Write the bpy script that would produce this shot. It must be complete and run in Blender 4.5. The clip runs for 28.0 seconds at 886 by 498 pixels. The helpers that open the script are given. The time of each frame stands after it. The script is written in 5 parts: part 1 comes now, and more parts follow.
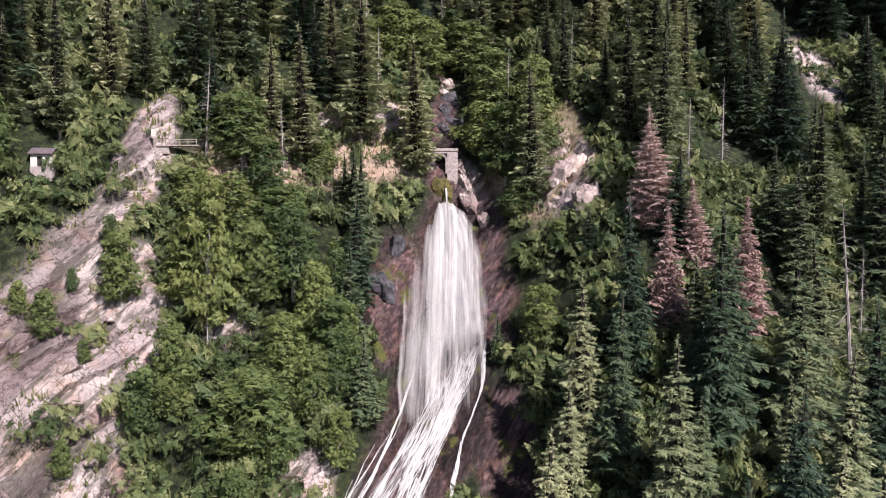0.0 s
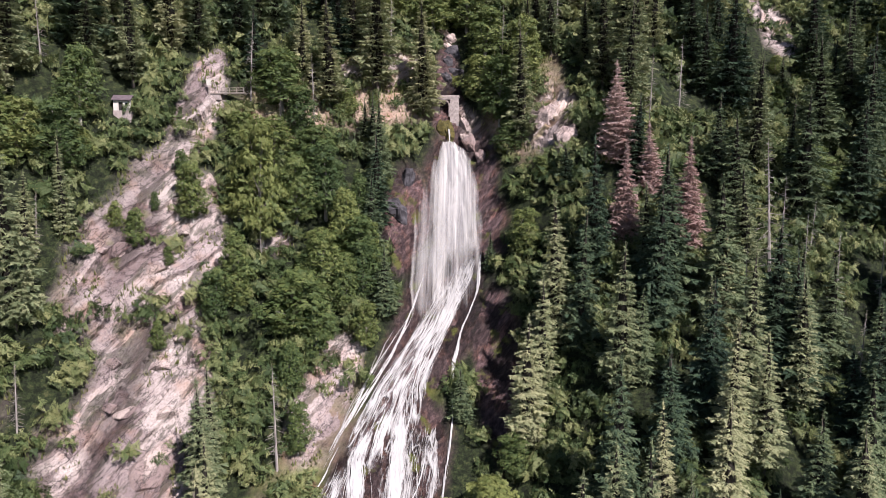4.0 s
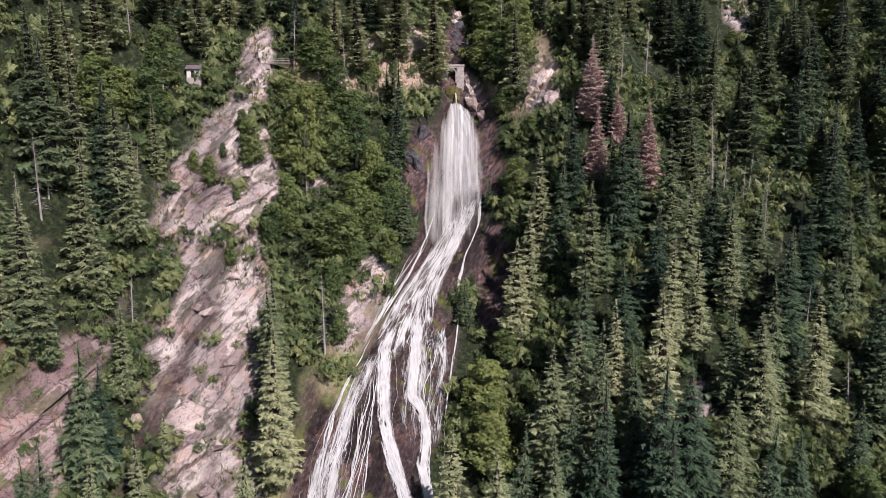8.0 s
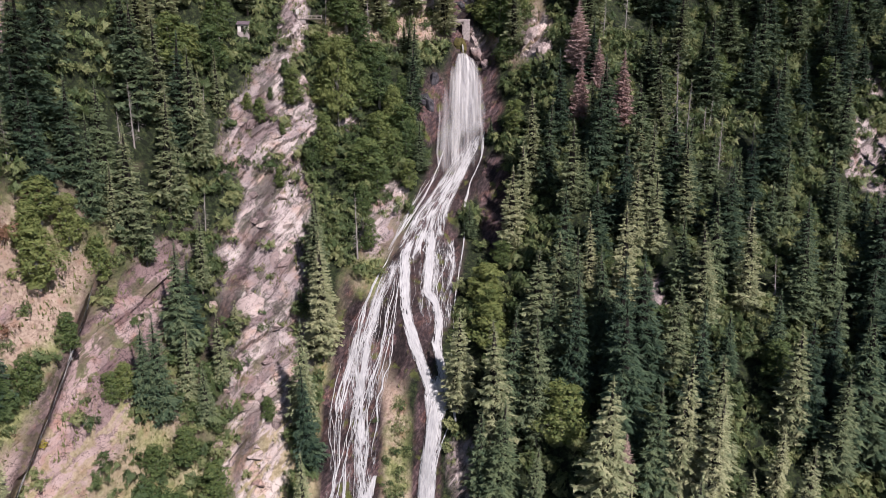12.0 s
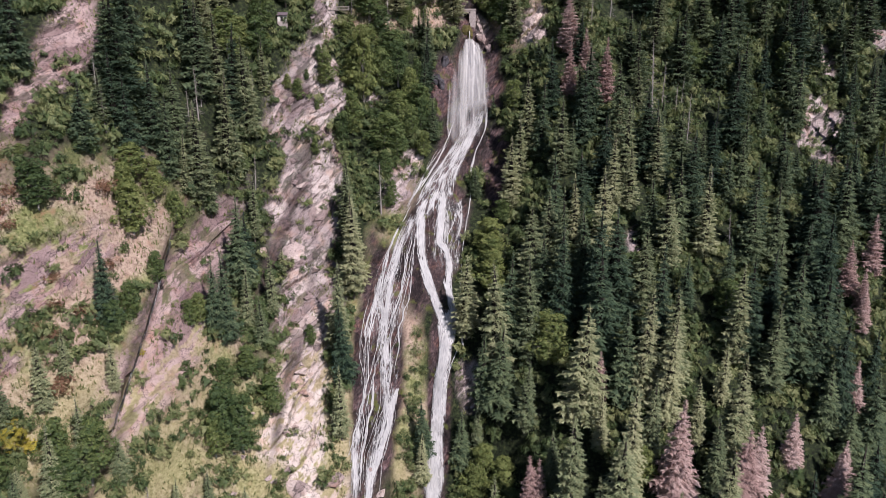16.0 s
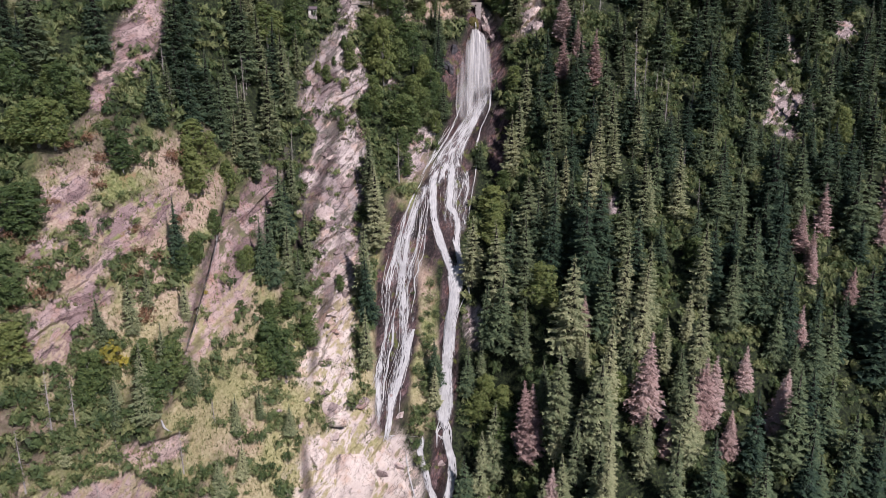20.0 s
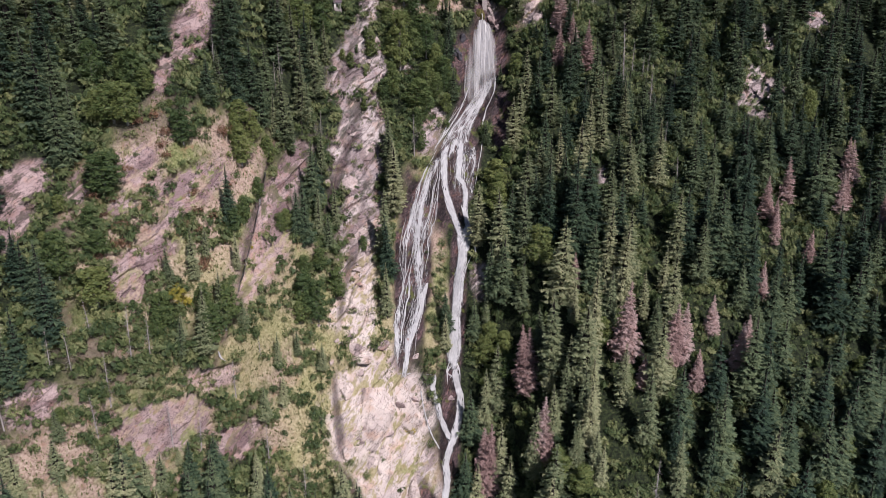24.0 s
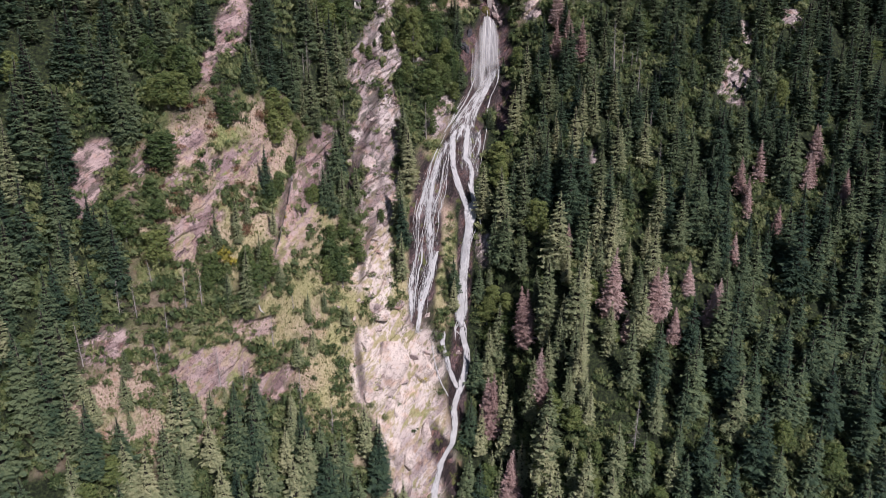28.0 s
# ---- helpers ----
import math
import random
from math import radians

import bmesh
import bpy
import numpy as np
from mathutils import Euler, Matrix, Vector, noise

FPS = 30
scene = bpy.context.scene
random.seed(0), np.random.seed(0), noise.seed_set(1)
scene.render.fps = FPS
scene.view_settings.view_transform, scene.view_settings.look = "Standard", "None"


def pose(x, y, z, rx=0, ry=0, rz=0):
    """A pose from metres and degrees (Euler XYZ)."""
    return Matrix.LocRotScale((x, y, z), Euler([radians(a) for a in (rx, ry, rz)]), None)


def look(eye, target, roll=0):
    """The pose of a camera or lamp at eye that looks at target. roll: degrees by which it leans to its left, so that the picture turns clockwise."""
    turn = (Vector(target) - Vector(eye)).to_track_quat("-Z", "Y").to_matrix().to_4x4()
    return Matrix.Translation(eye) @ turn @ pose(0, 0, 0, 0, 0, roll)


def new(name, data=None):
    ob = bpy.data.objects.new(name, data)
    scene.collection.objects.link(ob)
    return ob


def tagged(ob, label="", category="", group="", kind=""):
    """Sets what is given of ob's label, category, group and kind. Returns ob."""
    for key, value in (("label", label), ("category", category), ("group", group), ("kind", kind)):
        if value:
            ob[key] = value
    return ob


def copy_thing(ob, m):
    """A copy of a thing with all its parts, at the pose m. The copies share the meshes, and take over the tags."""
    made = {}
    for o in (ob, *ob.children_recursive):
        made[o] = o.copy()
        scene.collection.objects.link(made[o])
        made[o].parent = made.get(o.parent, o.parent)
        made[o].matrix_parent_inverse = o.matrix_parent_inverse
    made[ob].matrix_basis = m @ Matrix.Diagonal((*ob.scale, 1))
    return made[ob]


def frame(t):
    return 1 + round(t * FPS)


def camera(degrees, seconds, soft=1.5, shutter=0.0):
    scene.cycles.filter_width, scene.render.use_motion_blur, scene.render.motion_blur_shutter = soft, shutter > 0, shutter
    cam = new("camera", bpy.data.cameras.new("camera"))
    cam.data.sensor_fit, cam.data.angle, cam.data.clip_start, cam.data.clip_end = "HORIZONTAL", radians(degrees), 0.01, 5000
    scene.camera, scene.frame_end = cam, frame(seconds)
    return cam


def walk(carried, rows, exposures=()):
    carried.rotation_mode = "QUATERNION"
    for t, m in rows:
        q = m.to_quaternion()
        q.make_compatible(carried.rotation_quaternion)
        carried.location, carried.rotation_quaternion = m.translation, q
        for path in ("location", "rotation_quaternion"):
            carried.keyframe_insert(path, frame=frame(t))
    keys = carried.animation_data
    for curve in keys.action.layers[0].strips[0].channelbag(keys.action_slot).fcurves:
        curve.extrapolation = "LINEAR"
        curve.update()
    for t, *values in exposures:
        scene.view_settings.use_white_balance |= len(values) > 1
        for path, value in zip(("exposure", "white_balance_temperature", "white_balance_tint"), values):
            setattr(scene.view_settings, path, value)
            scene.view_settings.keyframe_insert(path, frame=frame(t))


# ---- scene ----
cam = camera(65.3, 28.0, 0.7)
METRES, EYE, TILT, LEAN, TURN = 200.0, 200.0, -2.0, 0.0, 0.0
ROWS = [
    (0.0, 0.0, 0.0, 0.0, 0.0, 0.0, -0.0),
    (0.5, -0.0002, -0.0102, -0.0007, -0.01, -0.02, -0.03),
    (1.0, -0.0003, -0.0218, -0.0024, 0.0, -0.07, -0.04),
    (1.5, -0.0003, -0.0346, -0.0037, 0.01, -0.44, -0.07),
    (2.0, -0.0006, -0.0485, -0.0051, 0.0, -1.17, -0.1),
    (2.5, -0.0009, -0.063, -0.0066, 0.0, -2.08, -0.1),
    (3.0, -0.0011, -0.0783, -0.0081, 0.04, -3.04, -0.12),
    (3.5, -0.0014, -0.0942, -0.0092, 0.08, -4.05, -0.14),
    (5.5, -0.0032, -0.1615, -0.0153, 0.21, -5.66, -0.19),
    (6.0, -0.0033, -0.1791, -0.0168, 0.28, -6.05, -0.19),
    (6.5, -0.0034, -0.197, -0.0186, 0.36, -6.38, -0.21),
    (7.0, -0.0037, -0.2149, -0.0208, 0.41, -6.72, -0.22),
    (7.5, -0.0038, -0.2331, -0.022, 0.49, -7.15, -0.24),
    (8.0, -0.0047, -0.2513, -0.0237, 0.5, -7.57, -0.25),
    (8.5, -0.0047, -0.2697, -0.0249, 0.58, -8.02, -0.22),
    (9.0, -0.005, -0.2879, -0.027, 0.64, -8.39, -0.22),
    (9.5, -0.0053, -0.3064, -0.0279, 0.71, -8.88, -0.2),
    (10.0, -0.0063, -0.3247, -0.0291, 0.72, -9.33, -0.19),
    (10.5, -0.0062, -0.3433, -0.0302, 0.8, -9.81, -0.18),
    (11.0, -0.0068, -0.3618, -0.0313, 0.85, -10.47, -0.18),
    (11.5, -0.0075, -0.3804, -0.032, 0.88, -11.18, -0.2),
    (12.0, -0.008, -0.3989, -0.0326, 0.92, -11.62, -0.22),
    (12.5, -0.0083, -0.4176, -0.0326, 0.99, -11.94, -0.23),
    (14.5, -0.0106, -0.492, -0.031, 1.19, -12.98, -0.23),
    (15.0, -0.0103, -0.5109, -0.0302, 1.29, -13.15, -0.22),
    (15.5, -0.0113, -0.5297, -0.0296, 1.3, -13.31, -0.23),
    (16.0, -0.0117, -0.5485, -0.0289, 1.34, -13.49, -0.22),
    (16.5, -0.0117, -0.5674, -0.0286, 1.41, -13.65, -0.22),
    (17.0, -0.0122, -0.5862, -0.0281, 1.45, -13.82, -0.24),
    (17.5, -0.0127, -0.605, -0.0277, 1.49, -13.98, -0.25),
    (18.0, -0.0131, -0.6239, -0.0274, 1.54, -14.15, -0.27),
    (18.5, -0.0134, -0.6427, -0.0271, 1.61, -14.32, -0.27),
    (19.0, -0.0137, -0.6603, -0.0265, 1.67, -14.49, -0.28),
    (19.5, -0.0144, -0.6791, -0.0265, 1.71, -14.61, -0.28),
    (20.0, -0.0145, -0.698, -0.026, 1.78, -14.76, -0.26),
    (20.5, -0.0152, -0.7169, -0.0259, 1.83, -14.89, -0.26),
    (21.0, -0.0149, -0.736, -0.0257, 1.92, -15.02, -0.24),
    (21.5, -0.0155, -0.7547, -0.0247, 1.97, -15.2, -0.24),
    (23.5, -0.0154, -0.8299, -0.0222, 2.26, -15.81, -0.24),
    (24.0, -0.0153, -0.8486, -0.0216, 2.33, -15.96, -0.24),
    (24.5, -0.0157, -0.8673, -0.021, 2.37, -16.07, -0.24),
    (25.0, -0.0161, -0.8859, -0.0202, 2.41, -16.19, -0.25),
    (25.5, -0.0162, -0.9046, -0.0194, 2.47, -16.3, -0.26),
    (26.0, -0.0167, -0.9233, -0.0188, 2.5, -16.38, -0.28),
    (26.5, -0.0171, -0.942, -0.018, 2.54, -16.47, -0.3),
    (27.0, -0.0174, -0.9606, -0.0174, 2.59, -16.53, -0.31),
    (27.5, -0.0177, -0.9794, -0.0167, 2.63, -16.6, -0.31),
    (28.0, -0.0182, -0.998, -0.0158, 2.68, -16.68, -0.32),
]
walk(cam, [(t, pose(0, 0, EYE, TILT, LEAN, TURN) @ pose(METRES * x, METRES * y, METRES * z, 90 + pitch, roll, yaw)) for t, x, y, z, yaw, pitch, roll in ROWS],
     [(0.0, 1.12, 5950, 22), (6.0, 0.88, 5950, 22), (17.0, 0.55, 5800, 22), (28.0, 0.38, 5750, 22)])

# ---- world and sun ----
world = bpy.data.worlds.new("sky")
scene.world = world
world.use_nodes = True
wn = world.node_tree.nodes
sky = wn.new("ShaderNodeTexSky")
sky.sky_type, sky.sun_disc = "NISHITA", False
SUN_EL, SUN_AZ = 47.0, 140.0            # degrees; azimuth clockwise from +y: behind the camera, over its right shoulder
sky.sun_elevation, sky.sun_rotation = radians(SUN_EL), radians(SUN_AZ)
sky.altitude, sky.air_density, sky.dust_density = 900, 1.0, 1.2
wn["Background"].inputs["Strength"].default_value = 0.05
world.node_tree.links.new(sky.outputs[0], wn["Background"].inputs["Color"])
sun_data = bpy.data.lights.new("sun", "SUN")
sun_data.energy, sun_data.angle, sun_data.color = 5.0, radians(0.6), (1.0, 0.93, 0.84)
sun = new("sun", sun_data)
az, el = radians(SUN_AZ), radians(SUN_EL)
sun.matrix_world = look((400 * math.sin(az) * math.cos(el), 400 * math.cos(az) * math.cos(el), 400 * math.sin(el)), (0, 0, 0))


# ---- materials ----
def shader(name, rough=0.8, spec=0.3):
    m = bpy.data.materials.new(name)
    m.use_nodes = True
    b = m.node_tree.nodes["Principled BSDF"]
    b.inputs["Roughness"].default_value = rough
    b.inputs["Specular IOR Level"].default_value = spec
    return m, m.node_tree.nodes, m.node_tree.links, b


def coords(n, l, scale=(1, 1, 1), turn=(0, 0, 0), world_space=True):
    """Metres of the place (or of the object), stretched and turned."""
    src = n.new("ShaderNodeNewGeometry").outputs["Position"] if world_space else n.new("ShaderNodeTexCoord").outputs["Object"]
    mp = n.new("ShaderNodeMapping")
    mp.vector_type = "TEXTURE"
    mp.inputs["Scale"].default_value = scale
    mp.inputs["Rotation"].default_value = [radians(a) for a in turn]
    l.new(src, mp.inputs["Vector"])
    return mp.outputs["Vector"]


def noise_tex(n, l, vec, scale, detail=4, rough=0.55, distort=0.0):
    t = n.new("ShaderNodeTexNoise")
    t.inputs["Scale"].default_value, t.inputs["Detail"].default_value = scale, detail
    t.inputs["Roughness"].default_value, t.inputs["Distortion"].default_value = rough, distort
    l.new(vec, t.inputs["Vector"])
    return t.outputs["Fac"]


def ramp(n, l, fac, *stops):
    r = n.new("ShaderNodeValToRGB")
    e = r.color_ramp.elements
    while len(e) < len(stops):
        e.new(0.5)
    for el_, (p, c) in zip(e, stops):
        el_.position, el_.color = p, (*c, 1) if len(c) == 3 else c
    l.new(fac, r.inputs["Fac"])
    return r.outputs["Color"]


def grey(v):
    return (v, v, v)


def mix(n, l, fac, a, b, mode="MIX"):
    m = n.new("ShaderNodeMix")
    m.data_type, m.blend_type = "RGBA", mode
    for sock, v in ((m.inputs["Factor"], fac), (m.inputs[6], a), (m.inputs[7], b)):
        if isinstance(v, (int, float)):
            sock.default_value = v
        elif isinstance(v, tuple):
            sock.default_value = (*v, 1)
        else:
            l.new(v, sock)
    return m.outputs[2]


def math_node(n, l, op, a, b=0.0):
    m = n.new("ShaderNodeMath")
    m.operation = op
    for sock, v in zip(m.inputs, (a, b)):
        if isinstance(v, (int, float)):
            sock.default_value = v
        else:
            l.new(v, sock)
    return m.outputs[0]


def bump(n, l, b, height, strength=0.5, dist=0.1):
    bp = n.new("ShaderNodeBump")
    bp.inputs["Strength"].default_value, bp.inputs["Distance"].default_value = strength, dist
    l.new(height, bp.inputs["Height"])
    l.new(bp.outputs["Normal"], b.inputs["Normal"])


def attr(n, name):
    a = n.new("ShaderNodeAttribute")
    a.attribute_name = name
    return a.outputs["Fac"]


STRATA = (0, 38, 0)     # the slabs' joints climb to the right
ALONG = (math.cos(radians(42)), math.sin(radians(42)))     # x and height along the joints
PLATE, RUN = 2.3, 8.0      # thickness and length of the plates between joints


def plates(n, l):
    """The plates of layered rock at each place: their two numbers, and how far across and along each one."""
    sep = n.new("ShaderNodeSeparateXYZ")
    l.new(n.new("ShaderNodeNewGeometry").outputs["Position"], sep.inputs[0])
    x, z = sep.outputs[0], sep.outputs[2]

    def op(o, a, b=0.0):
        return math_node(n, l, o, a, b)

    def sine(a, k, ph, amp):
        return op("MULTIPLY", op("SINE", op("ADD", op("MULTIPLY", a, k), ph)), amp)
    v = op("ADD", op("MULTIPLY", x, ALONG[0]), op("MULTIPLY", z, ALONG[1]))
    u = op("SUBTRACT", op("MULTIPLY", z, ALONG[0]), op("MULTIPLY", x, ALONG[1]))
    u = op("ADD", u, op("ADD", sine(v, 0.19, 0.0, 1.3), sine(v, 0.53, 1.3, 0.5)))
    rag = op("SUBTRACT", noise_tex(n, l, coords(n, l), 0.9, 5, 0.7), 0.5)
    uu = op("ADD", op("DIVIDE", u, PLATE), op("ADD", sine(u, 0.41, 0.0, 0.5), op("MULTIPLY", rag, 0.55)))
    iu = op("FLOOR", uu)
    vv = op("ADD", op("DIVIDE", v, RUN), op("ADD", sine(iu, 2.7, 0.0, 3.0), op("ADD", sine(u, 0.8, 0.5, 0.12), op("MULTIPLY", rag, 0.3))))
    iv = op("FLOOR", vv)
    return iu, iv, op("SUBTRACT", uu, iu), op("SUBTRACT", vv, iv), op("FRACT", op("ADD", op("MULTIPLY", uu, 3.7), op("MULTIPLY", rag, 2.2)))


def rock_colour(n, l, calm=0.0):
    """Pale gneiss with purple-grey bands, ochre stains and dark lichen, banded along the joints."""
    v = coords(n, l)
    rough_ = math_node(n, l, "SUBTRACT", 1.0, calm)
    half_ = math_node(n, l, "SUBTRACT", 1.0, math_node(n, l, "MULTIPLY", calm, 0.65))
    band = coords(n, l, (1.6, 2.0, 4.0), STRATA)
    a = noise_tex(n, l, band, 0.42, 7, 0.6, 0.4)
    c = ramp(n, l, a, (0.27, (0.24, 0.19, 0.18)), (0.40, (0.37, 0.305, 0.283)), (0.52, (0.45, 0.38, 0.348)), (0.75, (0.53, 0.465, 0.42)))
    fineb = noise_tex(n, l, coords(n, l, (0.6, 1.0, 2.2), STRATA), 2.4, 8, 0.72, 0.5)
    c = mix(n, l, half_, c, mix(n, l, 1.0, c, ramp(n, l, fineb, (0.32, grey(0.5)), (0.41, grey(0.92)), (0.7, grey(1.08))), "MULTIPLY"))
    st = noise_tex(n, l, v, 0.22, 5, 0.6)
    c = mix(n, l, ramp(n, l, st, (0.52, grey(0)), (0.70, grey(0.7))), c, (0.38, 0.235, 0.16))
    li = noise_tex(n, l, v, 1.7, 6, 0.7)
    c = mix(n, l, math_node(n, l, "MULTIPLY", half_, ramp(n, l, li, (0.58, grey(0)), (0.68, grey(0.65)))), c, (0.11, 0.09, 0.09))
    # long dark cracks along the joints and across them, and a coarse grain
    for turn, sc, wide_, stretch in ((38, 0.36, 0.010, (0.8, 1.5, 4.0)), (-48, 0.3, 0.008, (0.8, 1.5, 2.6))):
        k = noise_tex(n, l, coords(n, l, stretch, (0, turn, 0)), sc, 7, 0.62, 0.3)
        k = math_node(n, l, "ABSOLUTE", math_node(n, l, "SUBTRACT", k, 0.5))
        c = mix(n, l, 1.0, c, ramp(n, l, k, (0.0, grey(0.24)), (wide_ * 0.5, grey(0.45)), (wide_, grey(1))), "MULTIPLY")
    c = mix(n, l, half_, c, mix(n, l, 1.0, c, ramp(n, l, noise_tex(n, l, v, 5.0, 6, 0.75), (0.32, grey(0.62)), (0.5, grey(1)), (0.68, grey(1.2))), "MULTIPLY"))
    # plates differ in tone, and dark joints run between them
    iu, iv, fu, fv, leaf = plates(n, l)
    pair = n.new("ShaderNodeCombineXYZ")
    l.new(iu, pair.inputs[0]), l.new(iv, pair.inputs[1])
    wn_ = n.new("ShaderNodeTexWhiteNoise")
    wn_.noise_dimensions = "2D"
    l.new(pair.outputs[0], wn_.inputs["Vector"])
    tone = n.new("ShaderNodeSeparateColor")
    l.new(wn_.outputs["Color"], tone.inputs[0])
    c = mix(n, l, rough_, c, mix(n, l, 1.0, c, ramp(n, l, tone.outputs[0], (0.05, (0.62, 0.57, 0.58)), (0.3, (0.86, 0.83, 0.84)), (0.55, (1.0, 0.98, 0.97)), (0.95, (1.14, 1.13, 1.11))), "MULTIPLY"))
    # joints open and close along their run
    open_ = ramp(n, l, noise_tex(n, l, v, 0.5, 4, 0.6), (0.42, grey(0.0)), (0.60, grey(0.92)))
    ju = ramp(n, l, fu, (0.0, grey(0.12)), (0.035, grey(0.35)), (0.09, grey(1)))
    jv = ramp(n, l, fv, (0.0, grey(0.25)), (0.012, grey(0.4)), (0.03, grey(1)))
    c = mix(n, l, math_node(n, l, "MULTIPLY", open_, rough_), c, mix(n, l, 1.0, c, ju, "MULTIPLY"))
    c = mix(n, l, math_node(n, l, "MULTIPLY", rough_, 0.7), c, mix(n, l, 1.0, c, jv, "MULTIPLY"))
    seam = ramp(n, l, leaf, (0.0, grey(0.45)), (0.06, grey(0.62)), (0.16, grey(1.0)), (0.8, grey(1.06)))
    c = mix(n, l, ramp(n, l, noise_tex(n, l, band, 0.7, 4, 0.6), (0.44, grey(0.0)), (0.64, grey(0.8))), c, mix(n, l, rough_, c, mix(n, l, 1.0, c, seam, "MULTIPLY")))
    lift = math_node(n, l, "ADD", math_node(n, l, "MULTIPLY", tone.outputs[1], 0.5), math_node(n, l, "SUBTRACT", 0.5, math_node(n, l, "MULTIPLY", fu, 0.5)))
    return c, lift, tone.outputs[2]


def make_rock(name="pale_gneiss", gain=(1.0, 0.95, 0.92), calm=0.0):
    m, n, l, b = shader(name, 0.78, 0.35)
    c, a, _ = rock_colour(n, l, calm)
    c = mix(n, l, 1.0, c, gain, "MULTIPLY")
    l.new(c, b.inputs["Base Color"])
    h = noise_tex(n, l, coords(n, l, (0.5, 1, 3), STRATA), 2.2, 8, 0.7, 0.4)
    bump(n, l, b, math_node(n, l, "ADD", h, math_node(n, l, "MULTIPLY", a, 0.6)), 0.9, 0.5)
    return m


def make_ground():
    m, n, l, b = shader("mountain_ground", 0.9, 0.2)
    v = coords(n, l)
    rc, lift, slab_tone = rock_colour(n, l, attr(n, "lush"))
    rc = mix(n, l, attr(n, "schist"), rc, mix(n, l, 1.0, rc, (0.82, 0.72, 0.72), "MULTIPLY"))
    rc = mix(n, l, attr(n, "lush"), rc, mix(n, l, 1.0, rc, (1.26, 1.25, 1.17), "MULTIPLY"))      # washed clean at the foot of the falls
    # forest litter, its tones darkened to put tree shade in; dry grass, green turf
    big, fine = noise_tex(n, l, v, 0.09, 5, 0.6), noise_tex(n, l, v, 1.4, 6, 0.7)
    shaded_litter = ramp(n, l, noise_tex(n, l, v, 1.1, 9, 0.8), (0.34, (0.003, 0.004, 0.002)), (0.47, (0.012, 0.016, 0.007)), (0.56, (0.030, 0.042, 0.014)), (0.66, (0.085, 0.080, 0.034)))
    dry = ramp(n, l, fine, (0.3, (0.16, 0.105, 0.075)), (0.5, (0.36, 0.265, 0.195)), (0.72, (0.50, 0.40, 0.30)))
    turf = ramp(n, l, fine, (0.3, (0.08, 0.095, 0.03)), (0.55, (0.21, 0.22, 0.085)), (0.75, (0.38, 0.37, 0.18)))
    soil = mix(n, l, ramp(n, l, big, (0.46, grey(0)), (0.60, grey(1))), dry, turf)
    soil = mix(n, l, ramp(n, l, noise_tex(n, l, v, 0.35, 5, 0.65), (0.55, grey(0)), (0.68, grey(0.65))), soil, (0.26, 0.125, 0.075))
    lush = ramp(n, l, fine, (0.3, (0.19, 0.165, 0.07)), (0.5, (0.31, 0.275, 0.13)), (0.72, (0.44, 0.39, 0.22)))
    soil = mix(n, l, math_node(n, l, "MULTIPLY", attr(n, "lush"), 0.75), soil, lush)
    c = mix(n, l, attr(n, "meadow"), shaded_litter, soil)
    # grass sits in the joints of the slabs
    joint = noise_tex(n, l, coords(n, l, (1, 2, 5), STRATA), 0.55, 6, 0.65, 0.5)
    patchy = noise_tex(n, l, v, 0.16, 5, 0.65)
    cover = ramp(n, l, math_node(n, l, "ADD", math_node(n, l, "MULTIPLY", joint, 0.6), math_node(n, l, "MULTIPLY", patchy, 0.4)), (0.505, grey(0)), (0.545, grey(1)))
    rk = math_node(n, l, "MULTIPLY", attr(n, "rock"), math_node(n, l, "SUBTRACT", 1.0, math_node(n, l, "MULTIPLY", cover, attr(n, "grown"))))
    c = mix(n, l, rk, c, rc)
    # wet brown rock under and beside the water, with moss
    wetc = ramp(n, l, noise_tex(n, l, coords(n, l, (0.7, 1, 2.4), (0, 25, 0)), 1.3, 9, 0.72, 0.3), (0.32, (0.012, 0.008, 0.009)), (0.48, (0.046, 0.031, 0.030)), (0.62, (0.115, 0.08, 0.074)), (0.8, (0.27, 0.21, 0.20)))
    wetc = mix(n, l, 1.0, wetc, ramp(n, l, slab_tone, (0.1, grey(0.35)), (0.5, grey(0.8)), (0.9, (1.45, 1.35, 1.38))), "MULTIPLY")
    wetc = mix(n, l, ramp(n, l, noise_tex(n, l, coords(n, l, (1, 1, 3), (0, 25, 0)), 0.5, 6, 0.65), (0.5, grey(0)), (0.64, grey(0.75))), wetc, mix(n, l, 1.0, wetc, (1.45, 1.12, 0.88), "MULTIPLY"))
    wetc = mix(n, l, ramp(n, l, noise_tex(n, l, v, 0.3, 5, 0.6), (0.58, grey(0)), (0.66, grey(0.8))), wetc, (0.09, 0.10, 0.02))
    c = mix(n, l, attr(n, "wet"), c, wetc)
    l.new(c, b.inputs["Base Color"])
    l.new(math_node(n, l, "SUBTRACT", 0.92, math_node(n, l, "MULTIPLY", attr(n, "wet"), 0.5)), b.inputs["Roughness"])
    h = noise_tex(n, l, coords(n, l, (0.5, 1, 2.5), STRATA), 2.0, 8, 0.72, 0.4)
    bump(n, l, b, math_node(n, l, "ADD", h, math_node(n, l, "MULTIPLY", math_node(n, l, "MULTIPLY", lift, 0.6), attr(n, "rock"))), 0.9, 0.6)
    return m


